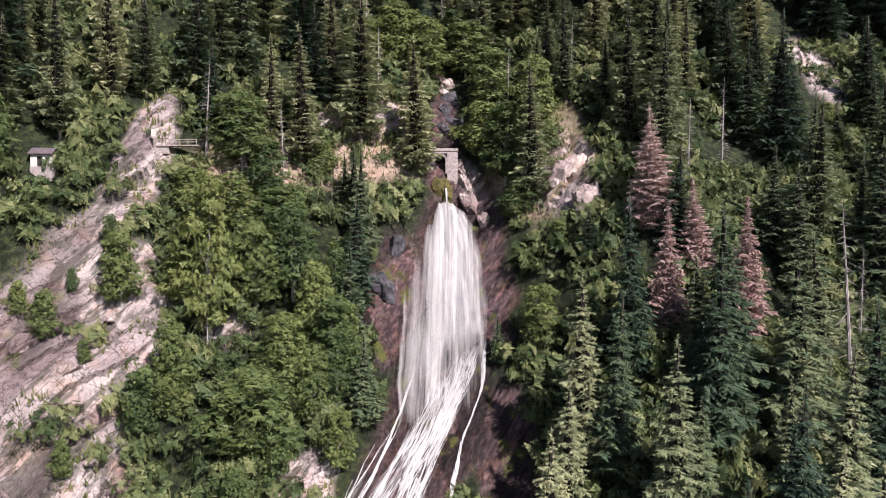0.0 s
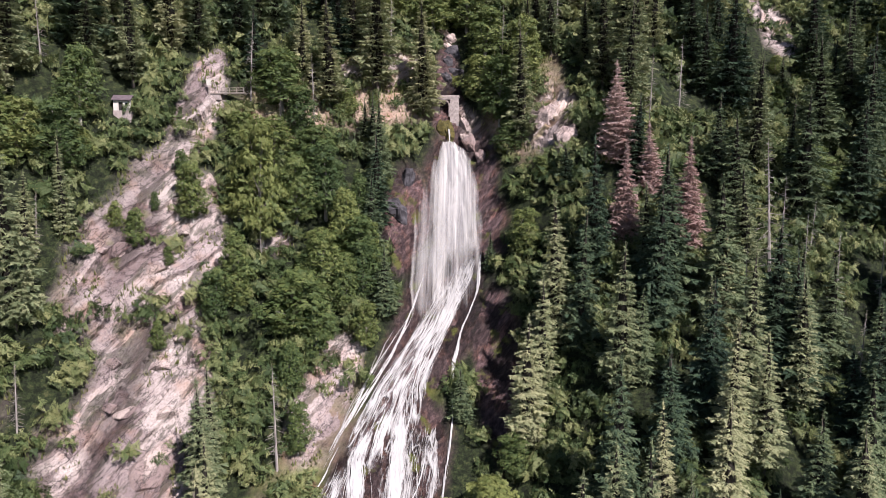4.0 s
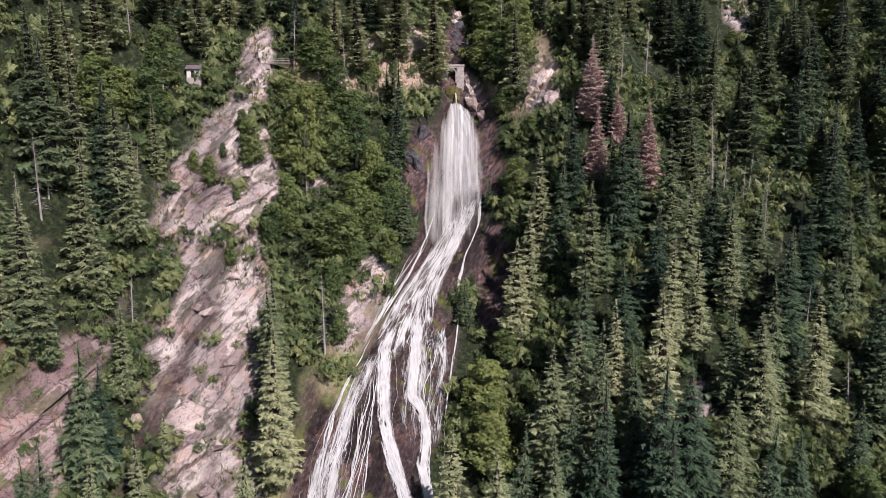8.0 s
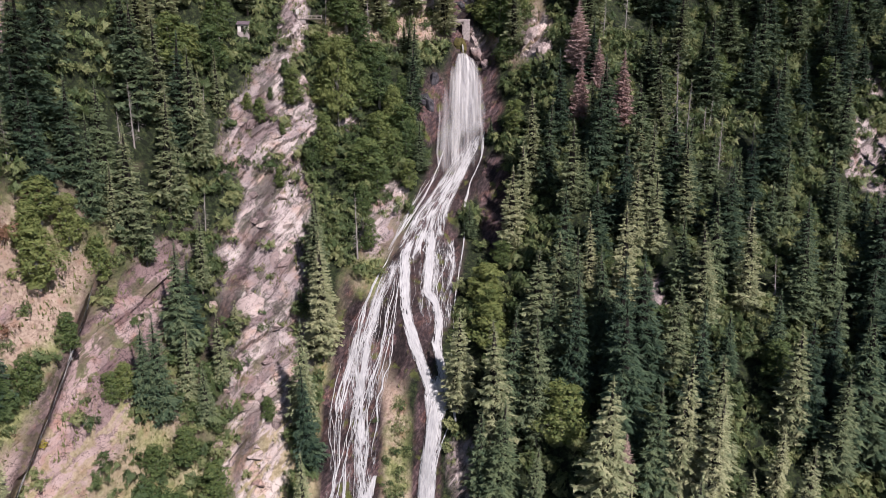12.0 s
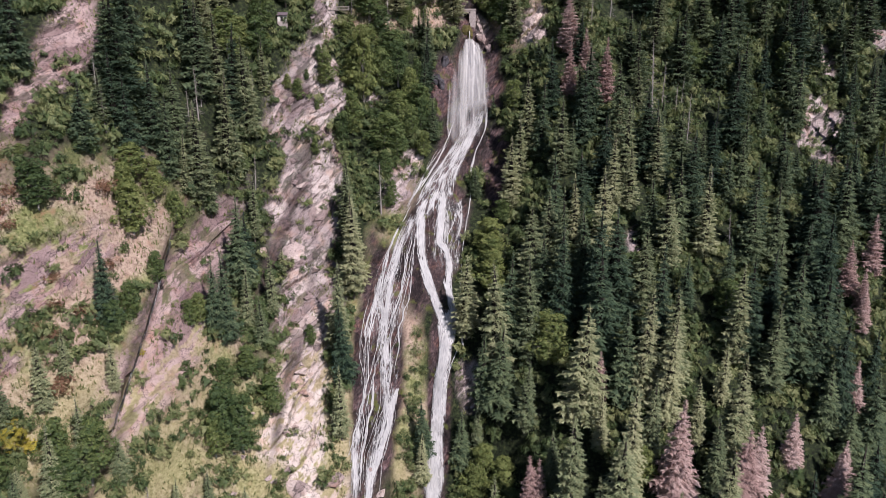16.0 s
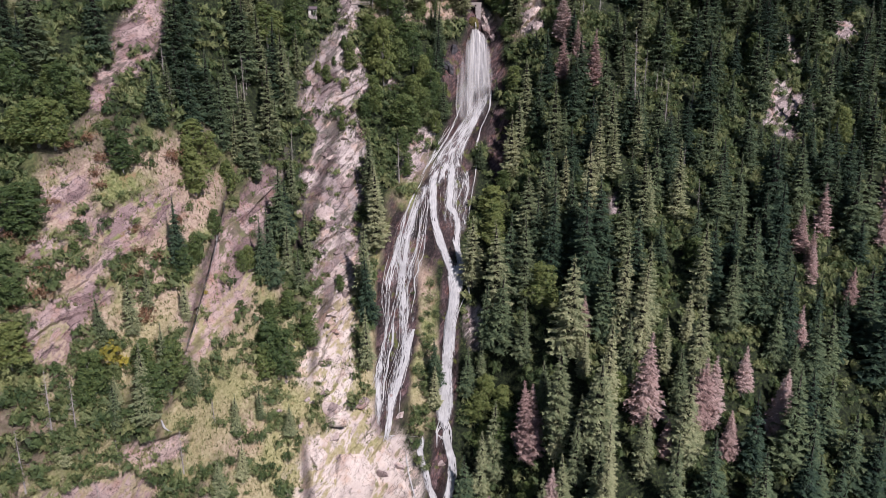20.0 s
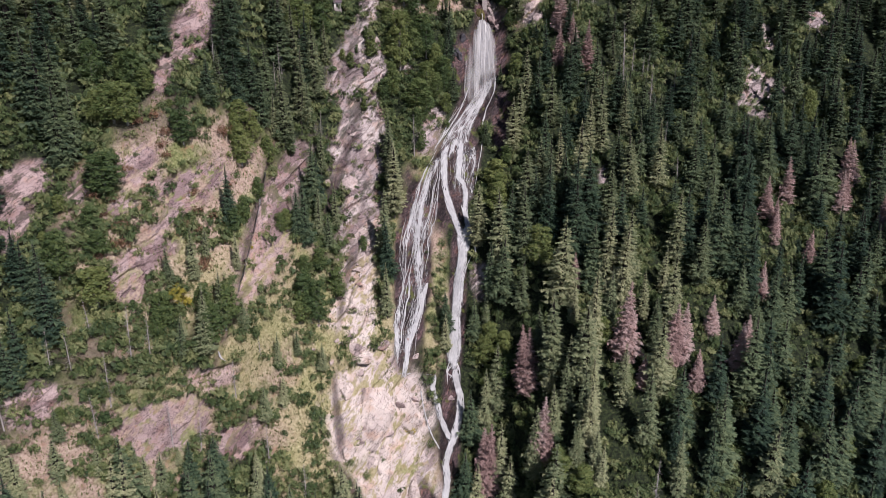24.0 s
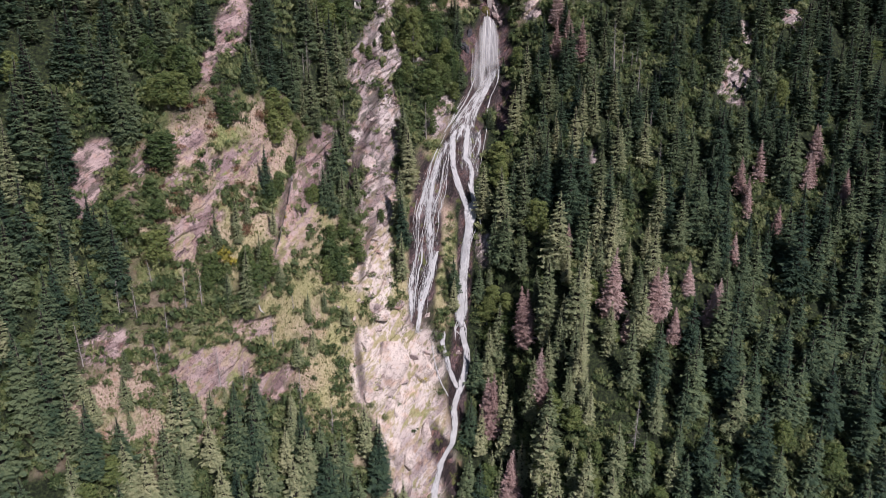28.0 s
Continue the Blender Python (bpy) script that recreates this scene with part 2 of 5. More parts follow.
def foliage(name, dark, mid, light, through_=0.25, tint=0.5, torn=0.475, grain=7.0):
    """Leaves or needles: hue varies from plant to plant and from tuft to tuft."""
    m, n, l, b = shader(name, 0.65, 0.25)
    rnd = n.new("ShaderNodeObjectInfo").outputs["Random"]
    rnd = math_node(n, l, "FRACT", math_node(n, l, "ADD", rnd, attr(n, "tone")))
    isl = n.new("ShaderNodeNewGeometry").outputs["Random Per Island"]
    clump = noise_tex(n, l, coords(n, l), 0.16, 2, 0.5)
    f = math_node(n, l, "ADD", math_node(n, l, "MULTIPLY", rnd, tint), math_node(n, l, "MULTIPLY", isl, 0.42))
    f = math_node(n, l, "ADD", f, math_node(n, l, "MULTIPLY", clump, 0.68 - tint))
    c = ramp(n, l, f, (0.15, dark), (0.5, mid), (0.85, light))
    l.new(c, b.inputs["Base Color"])
    tr = n.new("ShaderNodeBsdfTranslucent")
    l.new(c, tr.inputs["Color"])
    ms = n.new("ShaderNodeMixShader")
    ms.inputs["Fac"].default_value = through_
    l.new(b.outputs[0], ms.inputs[1])
    l.new(tr.outputs[0], ms.inputs[2])
    # needles and leaves stand apart: the tufts are torn
    gap = ramp(n, l, noise_tex(n, l, coords(n, l), grain, 3, 0.6), (torn - 0.015, grey(0)), (torn + 0.015, grey(1)))
    hole = n.new("ShaderNodeBsdfTransparent")
    cut = n.new("ShaderNodeMixShader")
    l.new(gap, cut.inputs["Fac"])
    l.new(hole.outputs[0], cut.inputs[1])
    l.new(ms.outputs[0], cut.inputs[2])
    l.new(cut.outputs[0], n["Material Output"].inputs["Surface"])
    return m


def make_bark(name, a, c_):
    m, n, l, b = shader(name, 0.9, 0.15)
    f = noise_tex(n, l, coords(n, l, (1, 1, 5)), 3.0, 4, 0.6)
    l.new(ramp(n, l, f, (0.3, a), (0.7, c_)), b.inputs["Base Color"])
    return m


def make_water(name, thin):
    """Falling white water: long streaks with gaps through which the wet rock shows."""
    m, n, l, b = shader(name, 0.45, 0.4)
    uvn = n.new("ShaderNodeUVMap")
    uvn.uv_map = "flow"
    mp = n.new("ShaderNodeMapping")
    mp.inputs["Scale"].default_value = (1.0, 0.13, 1.0)
    l.new(uvn.outputs[0], mp.inputs["Vector"])
    s1 = noise_tex(n, l, mp.outputs[0], 3.4, 7, 0.68, 0.5)
    s2 = noise_tex(n, l, mp.outputs[0], 1.5, 4, 0.6, 0.5)
    l.new(ramp(n, l, s1, (0.32, (0.33, 0.32, 0.315)), (0.58, (0.56, 0.54, 0.505))), b.inputs["Base Color"])
    # threads that part and join again, like a braid
    net = []
    for sc, dist_ in ((0.9, 0.9), (1.9, 0.7)):
        k = noise_tex(n, l, mp.outputs[0], sc, 3, 0.5, dist_)
        net.append(math_node(n, l, "SUBTRACT", 1.0, math_node(n, l, "MULTIPLY", math_node(n, l, "ABSOLUTE", math_node(n, l, "SUBTRACT", k, 0.5)), 4.5)))
    r_ = math_node(n, l, "MAXIMUM", net[0], math_node(n, l, "MULTIPLY", net[1], 0.93))
    s = math_node(n, l, "ADD", math_node(n, l, "MULTIPLY", r_, 0.42), math_node(n, l, "ADD", math_node(n, l, "MULTIPLY", s1, 0.3), -0.02))
    edge = math_node(n, l, "ADD", s, attr(n, "body"))
    a = ramp(n, l, edge, (thin, grey(0)), (thin + 0.06, grey(0.4)), (thin + 0.17, grey(0.95)))
    tr = n.new("ShaderNodeBsdfTransparent")
    ms = n.new("ShaderNodeMixShader")
    l.new(a, ms.inputs["Fac"])
    l.new(tr.outputs[0], ms.inputs[1])
    tl = n.new("ShaderNodeBsdfTranslucent")
    tl.inputs["Color"].default_value = (0.34, 0.33, 0.32, 1)
    m2 = n.new("ShaderNodeMixShader")
    m2.inputs["Fac"].default_value = 0.3
    l.new(b.outputs[0], m2.inputs[1])
    l.new(tl.outputs[0], m2.inputs[2])
    l.new(m2.outputs[0], ms.inputs[2])
    l.new(ms.outputs[0], n["Material Output"].inputs["Surface"])
    bump(n, l, b, s1, 0.5, 0.3)
    return m


def make_plunge():
    """Free-falling white water: soft, long threads, thin towards its rim."""
    m, n, l, b = shader("falling_white_water", 0.6, 0.2)
    uvn = n.new("ShaderNodeUVMap")
    uvn.uv_map = "flow"
    mp = n.new("ShaderNodeMapping")
    mp.inputs["Scale"].default_value = (1.0, 0.035, 1.0)
    l.new(uvn.outputs[0], mp.inputs["Vector"])
    s1 = noise_tex(n, l, mp.outputs[0], 1.0, 5, 0.55, 0.6)
    l.new(ramp(n, l, s1, (0.36, (0.31, 0.295, 0.285)), (0.60, (0.42, 0.40, 0.37))), b.inputs["Base Color"])
    a = ramp(n, l, math_node(n, l, "ADD", s1, attr(n, "body")), (0.26, grey(0)), (0.52, grey(0.42)), (0.82, grey(0.95)))
    tr = n.new("ShaderNodeBsdfTransparent")
    ms = n.new("ShaderNodeMixShader")
    l.new(a, ms.inputs["Fac"])
    l.new(tr.outputs[0], ms.inputs[1])
    l.new(b.outputs[0], ms.inputs[2])
    l.new(ms.outputs[0], n["Material Output"].inputs["Surface"])
    return m


def make_plain(name, a, c_, scale=2.0, rough=0.8, stretch=(1, 1, 1)):
    m, n, l, b = shader(name, rough, 0.3)
    f = noise_tex(n, l, coords(n, l, stretch), scale, 6, 0.65)
    l.new(ramp(n, l, f, (0.3, a), (0.7, c_)), b.inputs["Base Color"])
    bump(n, l, b, f, 0.4, 0.05)
    return m


GROUND, ROCK, WASHED = make_ground(), make_rock(), make_rock("washed_gneiss", (1.3, 1.28, 1.19), 0.7)
SPRUCE = foliage("spruce_needles", (0.016, 0.034, 0.022), (0.052, 0.082, 0.043), (0.135, 0.165, 0.078), 0.12)
LARCH = foliage("larch_needles", (0.070, 0.098, 0.050), (0.185, 0.212, 0.104), (0.35, 0.345, 0.185), 0.2)
LEAF = foliage("broad_leaves", (0.038, 0.066, 0.024), (0.085, 0.12, 0.036), (0.18, 0.20, 0.06), 0.3)
SHRUB = foliage("shrub_leaves", (0.032, 0.055, 0.020), (0.082, 0.112, 0.038), (0.20, 0.21, 0.085), 0.25)
RUSSET = foliage("russet_leaves", (0.09, 0.05, 0.03), (0.16, 0.085, 0.05), (0.22, 0.13, 0.07))
GOLD = foliage("golden_leaves", (0.16, 0.14, 0.02), (0.30, 0.25, 0.03), (0.42, 0.34, 0.05))
RED = foliage("dead_red_needles", (0.25, 0.16, 0.14), (0.38, 0.26, 0.225), (0.50, 0.38, 0.335))
TURF = foliage("grass_blades", (0.08, 0.10, 0.03), (0.18, 0.19, 0.07), (0.36, 0.31, 0.16), 0.3, 0.5, 0.1)
BARK = make_bark("conifer_bark", (0.07, 0.055, 0.045), (0.17, 0.14, 0.12))
PALE_BARK = make_bark("pale_bark", (0.16, 0.15, 0.13), (0.36, 0.33, 0.29))
# near-black tone that paints the shade inside the conifer crowns
SHADE_CORE = make_bark("crown_shade_core", (0.010, 0.009, 0.007), (0.026, 0.022, 0.017))
DEAD = make_bark("weathered_dead_wood", (0.18, 0.155, 0.14), (0.36, 0.32, 0.29))
PLUNGE = make_plunge()
THREAD = make_water("white_water_threads", 0.22)
WATER, VEIL = make_water("white_water", 0.41), make_water("thin_water_veil", 0.55)
PLASTER = make_plain("lime_plaster", (0.42, 0.39, 0.34), (0.62, 0.58, 0.51), 1.5)
SLATE = make_plain("dark_slate_roof", (0.06, 0.045, 0.05), (0.13, 0.10, 0.105), 3.0)
INTERIOR_SHADE = make_plain("interior_shade", (0.02, 0.018, 0.016), (0.04, 0.035, 0.03))
MASONRY = make_plain("grey_masonry", (0.19, 0.155, 0.14), (0.42, 0.36, 0.325), 2.2)
TIMBER = make_plain("weathered_timber", (0.20, 0.16, 0.13), (0.42, 0.37, 0.32), 3.0, 0.85, (1, 1, 6))
WETDARK = make_plain("black_wet_rock", (0.012, 0.011, 0.013), (0.075, 0.068, 0.072), 1.2, 0.75)
MOSS = make_plain("moss", (0.03, 0.03, 0.01), (0.13, 0.105, 0.03), 2.0, 0.95)


# ---- the lie of the land: how far the mountain face stands back at each place and height ----
COLS = np.array([-190, -115, -80, -66, -53, -42, -15, 5, 25, 60, 100, 180.0])
HEIGHTS = np.array([30, 90, 130, 165, 195, 220, 300.0])
DEPTH = np.array([
    [-140, -100, -80, -55, -20, 5, 75], [-85, -50, -28, 0, 25, 45, 115], [-50, -18, -7, 16, 42, 62, 132],
    [-40, -8, 3, 41, 64, 84, 152], [-33, 0, 30, 60, 78, 98, 163], [-28, 6, 39, 66, 84, 102, 167],
    [-10, 22, 45, 72, 96, 113, 180], [-4, 28, 45, 82, 104, 120, 185],
    [-20, 5, 38, 68, 92, 112, 185], [-45, 5, 38, 74, 100, 120, 195], [-40, 10, 48, 82, 108, 130, 205],
    [-30, 25, 65, 100, 128, 150, 225.0]])


def spline(t):
    return 2 * t**3 - 3 * t**2 + 1, t**3 - 2 * t**2 + t, -2 * t**3 + 3 * t**2, t**3 - t**2


def face(x, z):
    """y of the bare mountain face."""
    x, z = np.broadcast_arrays(np.clip(np.asarray(x, float), -230, 260), np.asarray(z, float))
    m = np.gradient(DEPTH, COLS, axis=0)
    i = np.clip(np.searchsorted(COLS, x) - 1, 0, len(COLS) - 2)
    h = COLS[i + 1] - COLS[i]
    t = np.clip((x - COLS[i]) / h, 0, 1)
    past = (x - COLS[i]) / h - t
    a, b, c, d = spline(t)
    e = np.where(past > 0, i + 1, i)
    rows = np.stack([a * DEPTH[i, k] + b * h * m[i, k] + c * DEPTH[i + 1, k] + d * h * m[i + 1, k] + past * h * m[e, k] for k in range(len(HEIGHTS))])
    mz = np.gradient(rows, HEIGHTS, axis=0)
    j = np.clip(np.searchsorted(HEIGHTS, z) - 1, 0, len(HEIGHTS) - 2)
    hz = HEIGHTS[j + 1] - HEIGHTS[j]
    u = np.clip((z - HEIGHTS[j]) / hz, 0, 1)
    past = (z - HEIGHTS[j]) / hz - u
    a, b, c, d = spline(u)

    def at(arr, k):
        return np.take_along_axis(arr, k[None], 0)[0]
    return a * at(rows, j) + b * hz * at(mz, j) + c * at(rows, j + 1) + d * hz * at(mz, j + 1) + past * hz * at(mz, np.where(past > 0, j + 1, j))


def lattice(ix, iy, seed):
    k = (ix.astype(np.int64) * 374761393 + iy.astype(np.int64) * 668265263 + seed * 974634533) & 0xFFFFFFFF
    k = ((k ^ (k >> 13)) * 1274126177) & 0xFFFFFFFF
    return ((k ^ (k >> 16)) & 0xFFFF) / 65535.0


def vnoise(x, y, seed=0):
    x, y = np.broadcast_arrays(np.asarray(x, float), np.asarray(y, float))
    ix, iy = np.floor(x), np.floor(y)
    fx, fy = x - ix, y - iy
    fx, fy = fx * fx * (3 - 2 * fx), fy * fy * (3 - 2 * fy)
    a, b = lattice(ix, iy, seed), lattice(ix + 1, iy, seed)
    c, d = lattice(ix, iy + 1, seed), lattice(ix + 1, iy + 1, seed)
    return (a + (b - a) * fx) * (1 - fy) + (c + (d - c) * fx) * fy


def fbm(x, y, seed=0, octaves=4):
    total, amp = 0.0, 0.5
    for k in range(octaves):
        total = total + amp * (vnoise(x, y, seed + k) - 0.5)
        x, y, amp = np.asarray(x) * 2.03, np.asarray(y) * 2.03, amp * 0.5
    return total


def patch(x, z, spots, soft=0.35, rag=0.6, seed=5):
    """1 inside any of the oval spots (middle x, height, half width, half height, lean in degrees), with ragged edges."""
    out = np.zeros(np.broadcast(x, z).shape)
    wob = rag * fbm(np.asarray(x) / 5.0, np.asarray(z) / 5.0, seed, 4)
    for cx, cz, rx, rz, lean in spots:
        s, c = math.sin(radians(lean)), math.cos(radians(lean))
        dx, dz = x - cx, z - cz
        r = np.hypot((dx * c - dz * s) / rx, (dx * s + dz * c) / rz) + wob
        out = np.maximum(out, np.clip((1 + soft / 2 - r) / soft, 0, 1))
    return out


RAVINE = [(-43, 185, 9, 14, 0), (-41, 163, 9, 16, 0), (-39, 140, 7, 14, 0), (-40, 122, 6.5, 10, 0), (-41, 208, 3.2, 11, 5)]
SLABS = [(-22, 66, 10, 24, -14), (-31, 92, 13, 14, 0), (-20, 86, 7, 9, 0), (-36, 112, 5, 9, 0), (-61.5, 146, 5.5, 20, 10), (-17, 167, 3.6, 8, 20), (-27, 187, 2.4, 2.0, 0), (-12, 216.5, 7, 3.6, -10), (18, 207, 4.5, 6, 20), (3.5, 205, 4, 7, -25)]
CRAGS = [(-116, 159, 5.5, 9, 15), (-86, 201, 5, 8, 0), (-90, 187, 3, 7, 0), (-91, 164, 6, 9, 20), (-80, 158, 6, 9, 20), (-88, 144, 6, 9, 20), (-104, 162, 3, 5, 0), (-82, 103, 12, 8, 20), (-65, 92, 5, 6, 0), (-106, 116, 4, 4, 0), (-71, 112, 5, 4, 0)]
FAR_CRAGS = [(103, 179, 10, 7, -20), (132, 204, 5, 5, 0), (42, 154, 2.2, 3, 0), (70, 229, 3.5, 9, 0), (110, 196, 2.5, 5, 0), (0.5, 123, 3.2, 4.5, 0)]
MEADOWS = [(-24, 66, 13, 24, -10), (-42, 100, 22, 34, 0), (-62, 125, 12, 26, 0), (-84, 150, 20, 29, 0), (-88, 100, 26, 18, 0), (-22, 135, 8, 30, 12), (-28, 208, 8, 6, 0), (-12, 214, 10, 9, 0), (15, 210, 7, 10, 0), (-14, 118, 4, 22, 0)]
WET = [(-7, 190, 4.6, 9, 0), (3, 193, 7.2, 14, 0), (-2, 174, 6.6, 15, 28), (8.0, 168, 3.6, 12, 0), (-9.5, 152, 9, 16, 20), (-21.5, 126, 6.2, 29, 0), (-6.5, 118, 2.8, 26, 0), (-8, 82, 3.6, 18, 0), (-12, 56, 3, 14, -20), (0, 214, 3, 10, 0)]
# wet streaks; the one at x -65.6 also paints in the cleft's shadow
TRICKLE_SHADE = [(-46, 158, 1.6, 16, 14), (-46, 189, 2.8, 8, 12), (-41, 128, 1.2, 16, 8), (-65.6, 145, 1.1, 19, 2), (-67, 124, 0.9, 9, 20), (-41, 92, 1.0, 11, -12), (-35, 72, 0.9, 14, -32)]


def cover(x, z):
    """How far each place is bare rock, meadow, wet."""
    rock = np.maximum.reduce([patch(x, z, s, 0.35, r) for s, r in ((RAVINE, 0.8), (SLABS, 0.8), (CRAGS, 1.5), (FAR_CRAGS, 1.6))])
    meadow = patch(x, z, MEADOWS, 0.5, 0.8, 9)
    wet = np.maximum(patch(x, z, WET, 0.25, 0.5, 12), 0.75 * patch(x, z, TRICKLE_SHADE, 0.7, 1.3, 14))
    return rock, meadow, wet


def relief(x, z):
    """How far the real surface stands out of the smooth face: swells, gullies, and stepped slabs where it is bare."""
    rock, meadow, wet = cover(x, z)
    d = 2.4 * fbm(x / 22.0, z / 22.0, 20, 3) + 0.9 * fbm(x / 5.0, z / 5.0, 24, 3)
    v = x * ALONG[0] + z * ALONG[1]
    u = z * ALONG[0] - x * ALONG[1] + 1.3 * np.sin(0.19 * v) + 0.5 * np.sin(0.53 * v + 1.3)
    uu = u / PLATE + 0.5 * np.sin(0.41 * u)
    iu = np.floor(uu)
    vv = v / RUN + 3.0 * np.sin(2.7 * iu) + 0.12 * np.sin(0.8 * u + 0.5)
    iv = np.floor(vv)
    # each plate leans out at its lower edge, over the one below; great blocks of plates stand proud of others
    plate = (0.55 * lattice(iu, iv, 58) + 0.28 * (1 - (uu - iu)) + 0.2 * (vv - iv)) * np.clip((z - 100) / 14.0, 0.2, 1) * np.clip(1 + (z - 165) / 30.0, 1, 1.6)
    great = np.floor(uu / 3.0 + 0.6 * vnoise(v / 11.0, u / 11.0, 31))
    block = vnoise(great * 7.3, v / 14.0 + great * 3.1, 41)
    dry = np.clip(rock - 0.7 * wet, 0, 1)
    plate = plate * np.clip(1 + (x + 50) / 12.0, 0.35, 1)      # the slope beyond the ravine is smoother
    d = d + dry * (plate + 2.8 * block - 2.4 + 0.35 * fbm(u / 1.4, v / 3.0, 44, 3)) + wet * (0.9 * fbm(u / 2.5, v / 7.0, 47, 4) + 0.45 * plate - 0.3)
    # the straight cleft: its far wall stands proud, with a deep crack along the near side
    xc = np.interp(z, [126, 130, 137, 144, 152, 161, 164], [-67.2, -66.4, -65.6, -65.2, -65.3, -66.0, -66.2])
    lies = np.clip((z - 127) / 3.0, 0, 1) * np.clip((163 - z) / 3.0, 0, 1)
    d = d + lies * (1.3 * np.clip(1 - (xc - x) / 5.0, 0, 1) * (x < xc) - 1.6 * np.clip(1.3 - np.abs(x - xc - 1.1), 0, 1))
    d = d - 0.7 * patch(x, z, TRICKLE_SHADE, 0.9, 0.5, 14)
    return d, rock, meadow, wet


def place(x, z, lift=0.0):
    """Points of the real surface over the face's (x, height), with what covers them."""
    x, z = np.broadcast_arrays(np.asarray(x, float), np.asarray(z, float))
    d, rock, meadow, wet = relief(x, z)
    y = face(x, z)
    gx, gz = face(x + 0.5, z) - face(x - 0.5, z), face(x, z + 0.5) - face(x, z - 0.5)
    nrm = np.stack([gx, -np.ones_like(gx), gz], -1)
    nrm /= np.linalg.norm(nrm, axis=-1, keepdims=True)
    return np.stack([x, y, z], -1) + nrm * (d + lift)[..., None], nrm, (rock, meadow, wet)


# ---- mesh helpers ----
def mesh_of(name, verts, faces, mats, index=None, smooth=False, floats=None):
    me = bpy.data.meshes.new(name)
    me.from_pydata(np.asarray(verts, float).tolist(), [], faces.tolist() if isinstance(faces, np.ndarray) else faces)
    for mt in mats:
        me.materials.append(mt)
    if index is not None:
        me.polygons.foreach_set("material_index", np.asarray(index, np.int32))
    if smooth:
        me.polygons.foreach_set("use_smooth", np.ones(len(me.polygons), bool))
    for key, arr in (floats or {}).items():
        me.attributes.new(key, "FLOAT", "POINT").data.foreach_set("value", np.asarray(arr, np.float32).ravel())
    me.update()
    return me


def part(name, me, parent, label=""):
    ob = new(name, me)
    ob.parent = parent
    return tagged(ob, label)


def grid_faces(rows, cols):
    a = (np.arange(rows - 1)[:, None] * cols + np.arange(cols - 1)[None]).ravel()
    return np.stack([a, a + 1, a + cols + 1, a + cols], 1)


# ---- the ground: one sheet from the valley floor up the face and on over the shoulder ----
def spaced(*runs):
    return np.concatenate([np.arange(a, b, s) for a, b, s in runs])


gx = spaced((-1600, -300, 130), (-300, -170, 10), (-170, -112, 1.7), (-112, -62, 0.75), (-62, 10, 0.5), (10, 34, 0.75), (34, 190, 1.6), (190, 300, 10), (300, 1700, 140))
gz = spaced((22, 60, 2.5), (60, 225, 0.55), (225, 300, 1.8), (300, 420, 12), (420, 760, 60))
pts, _, (rk, md, wt) = place(gx[None, :], gz[:, None])
apron = []
for q in (0.0, 0.5, 0.8, 0.93, 0.98):
    row = pts[0].copy()
    row[:, 1] = -1700 + (pts[0, :, 1] + 1700) * q
    row[:, 2] = 8 + (pts[0, :, 2] - 8) * q**30
    apron.append(row)
na = len(apron)
verts = np.concatenate([np.stack(apron), pts]).reshape(-1, 3)


def padded(a):
    return np.concatenate([np.zeros((na, len(gx))), a])


grown = np.clip(0.62 + 0.4 * (gx[None, :] > 30) + 0.5 * patch(gx[None, :], gz[:, None], MEADOWS, 0.6, 0.8, 9), 0, 1)
lush_ = patch(gx[None, :], gz[:, None], [(-34, 96, 22, 36, 0), (-70, 122, 17, 20, 0)], 0.6, 0.8, 19)
schist = np.clip((-53 - gx[None, :] + 6 * fbm(gx[None, :] / 8.0, gz[:, None] / 8.0, 66, 3)) / 6, 0, 1) * np.ones_like(gz)[:, None]
ground_faces = grid_faces(na + len(gz), len(gx))
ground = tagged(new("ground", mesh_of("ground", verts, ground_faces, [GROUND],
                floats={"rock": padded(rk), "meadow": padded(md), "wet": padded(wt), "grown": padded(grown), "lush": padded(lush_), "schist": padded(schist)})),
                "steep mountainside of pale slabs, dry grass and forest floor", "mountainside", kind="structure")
ground.data.polygons.foreach_set("use_smooth", padded(np.maximum(rk, wt)).ravel()[ground_faces[:, 0]] < 0.35)


# ---- plants ----
class Soup:
    """Loose triangles and quads gathered into one mesh."""
    def __init__(self):
        self.v, self.f, self.inner = [], [], None

    def add(self, *pts_):
        k = len(self.v)
        self.v.extend(pts_)
        self.f.append(tuple(range(k, k + len(pts_))))

    def stick(self, a, b, ra, rb, sides=5):
        a, b = Vector(a), Vector(b)
        q = (b - a).to_track_quat("Z", "Y")
        k = len(self.v)
        for p, r in ((a, ra), (b, rb)):
            for s in range(sides):
                w = 2 * math.pi * s / sides
                self.v.append(tuple(p + q @ Vector((r * math.cos(w), r * math.sin(w), 0))))
        for s in range(sides):
            t = (s + 1) % sides
            self.f.append((k + s, k + t, k + sides + t, k + sides + s))

    def arrays(self):
        return np.array(self.v), self.f


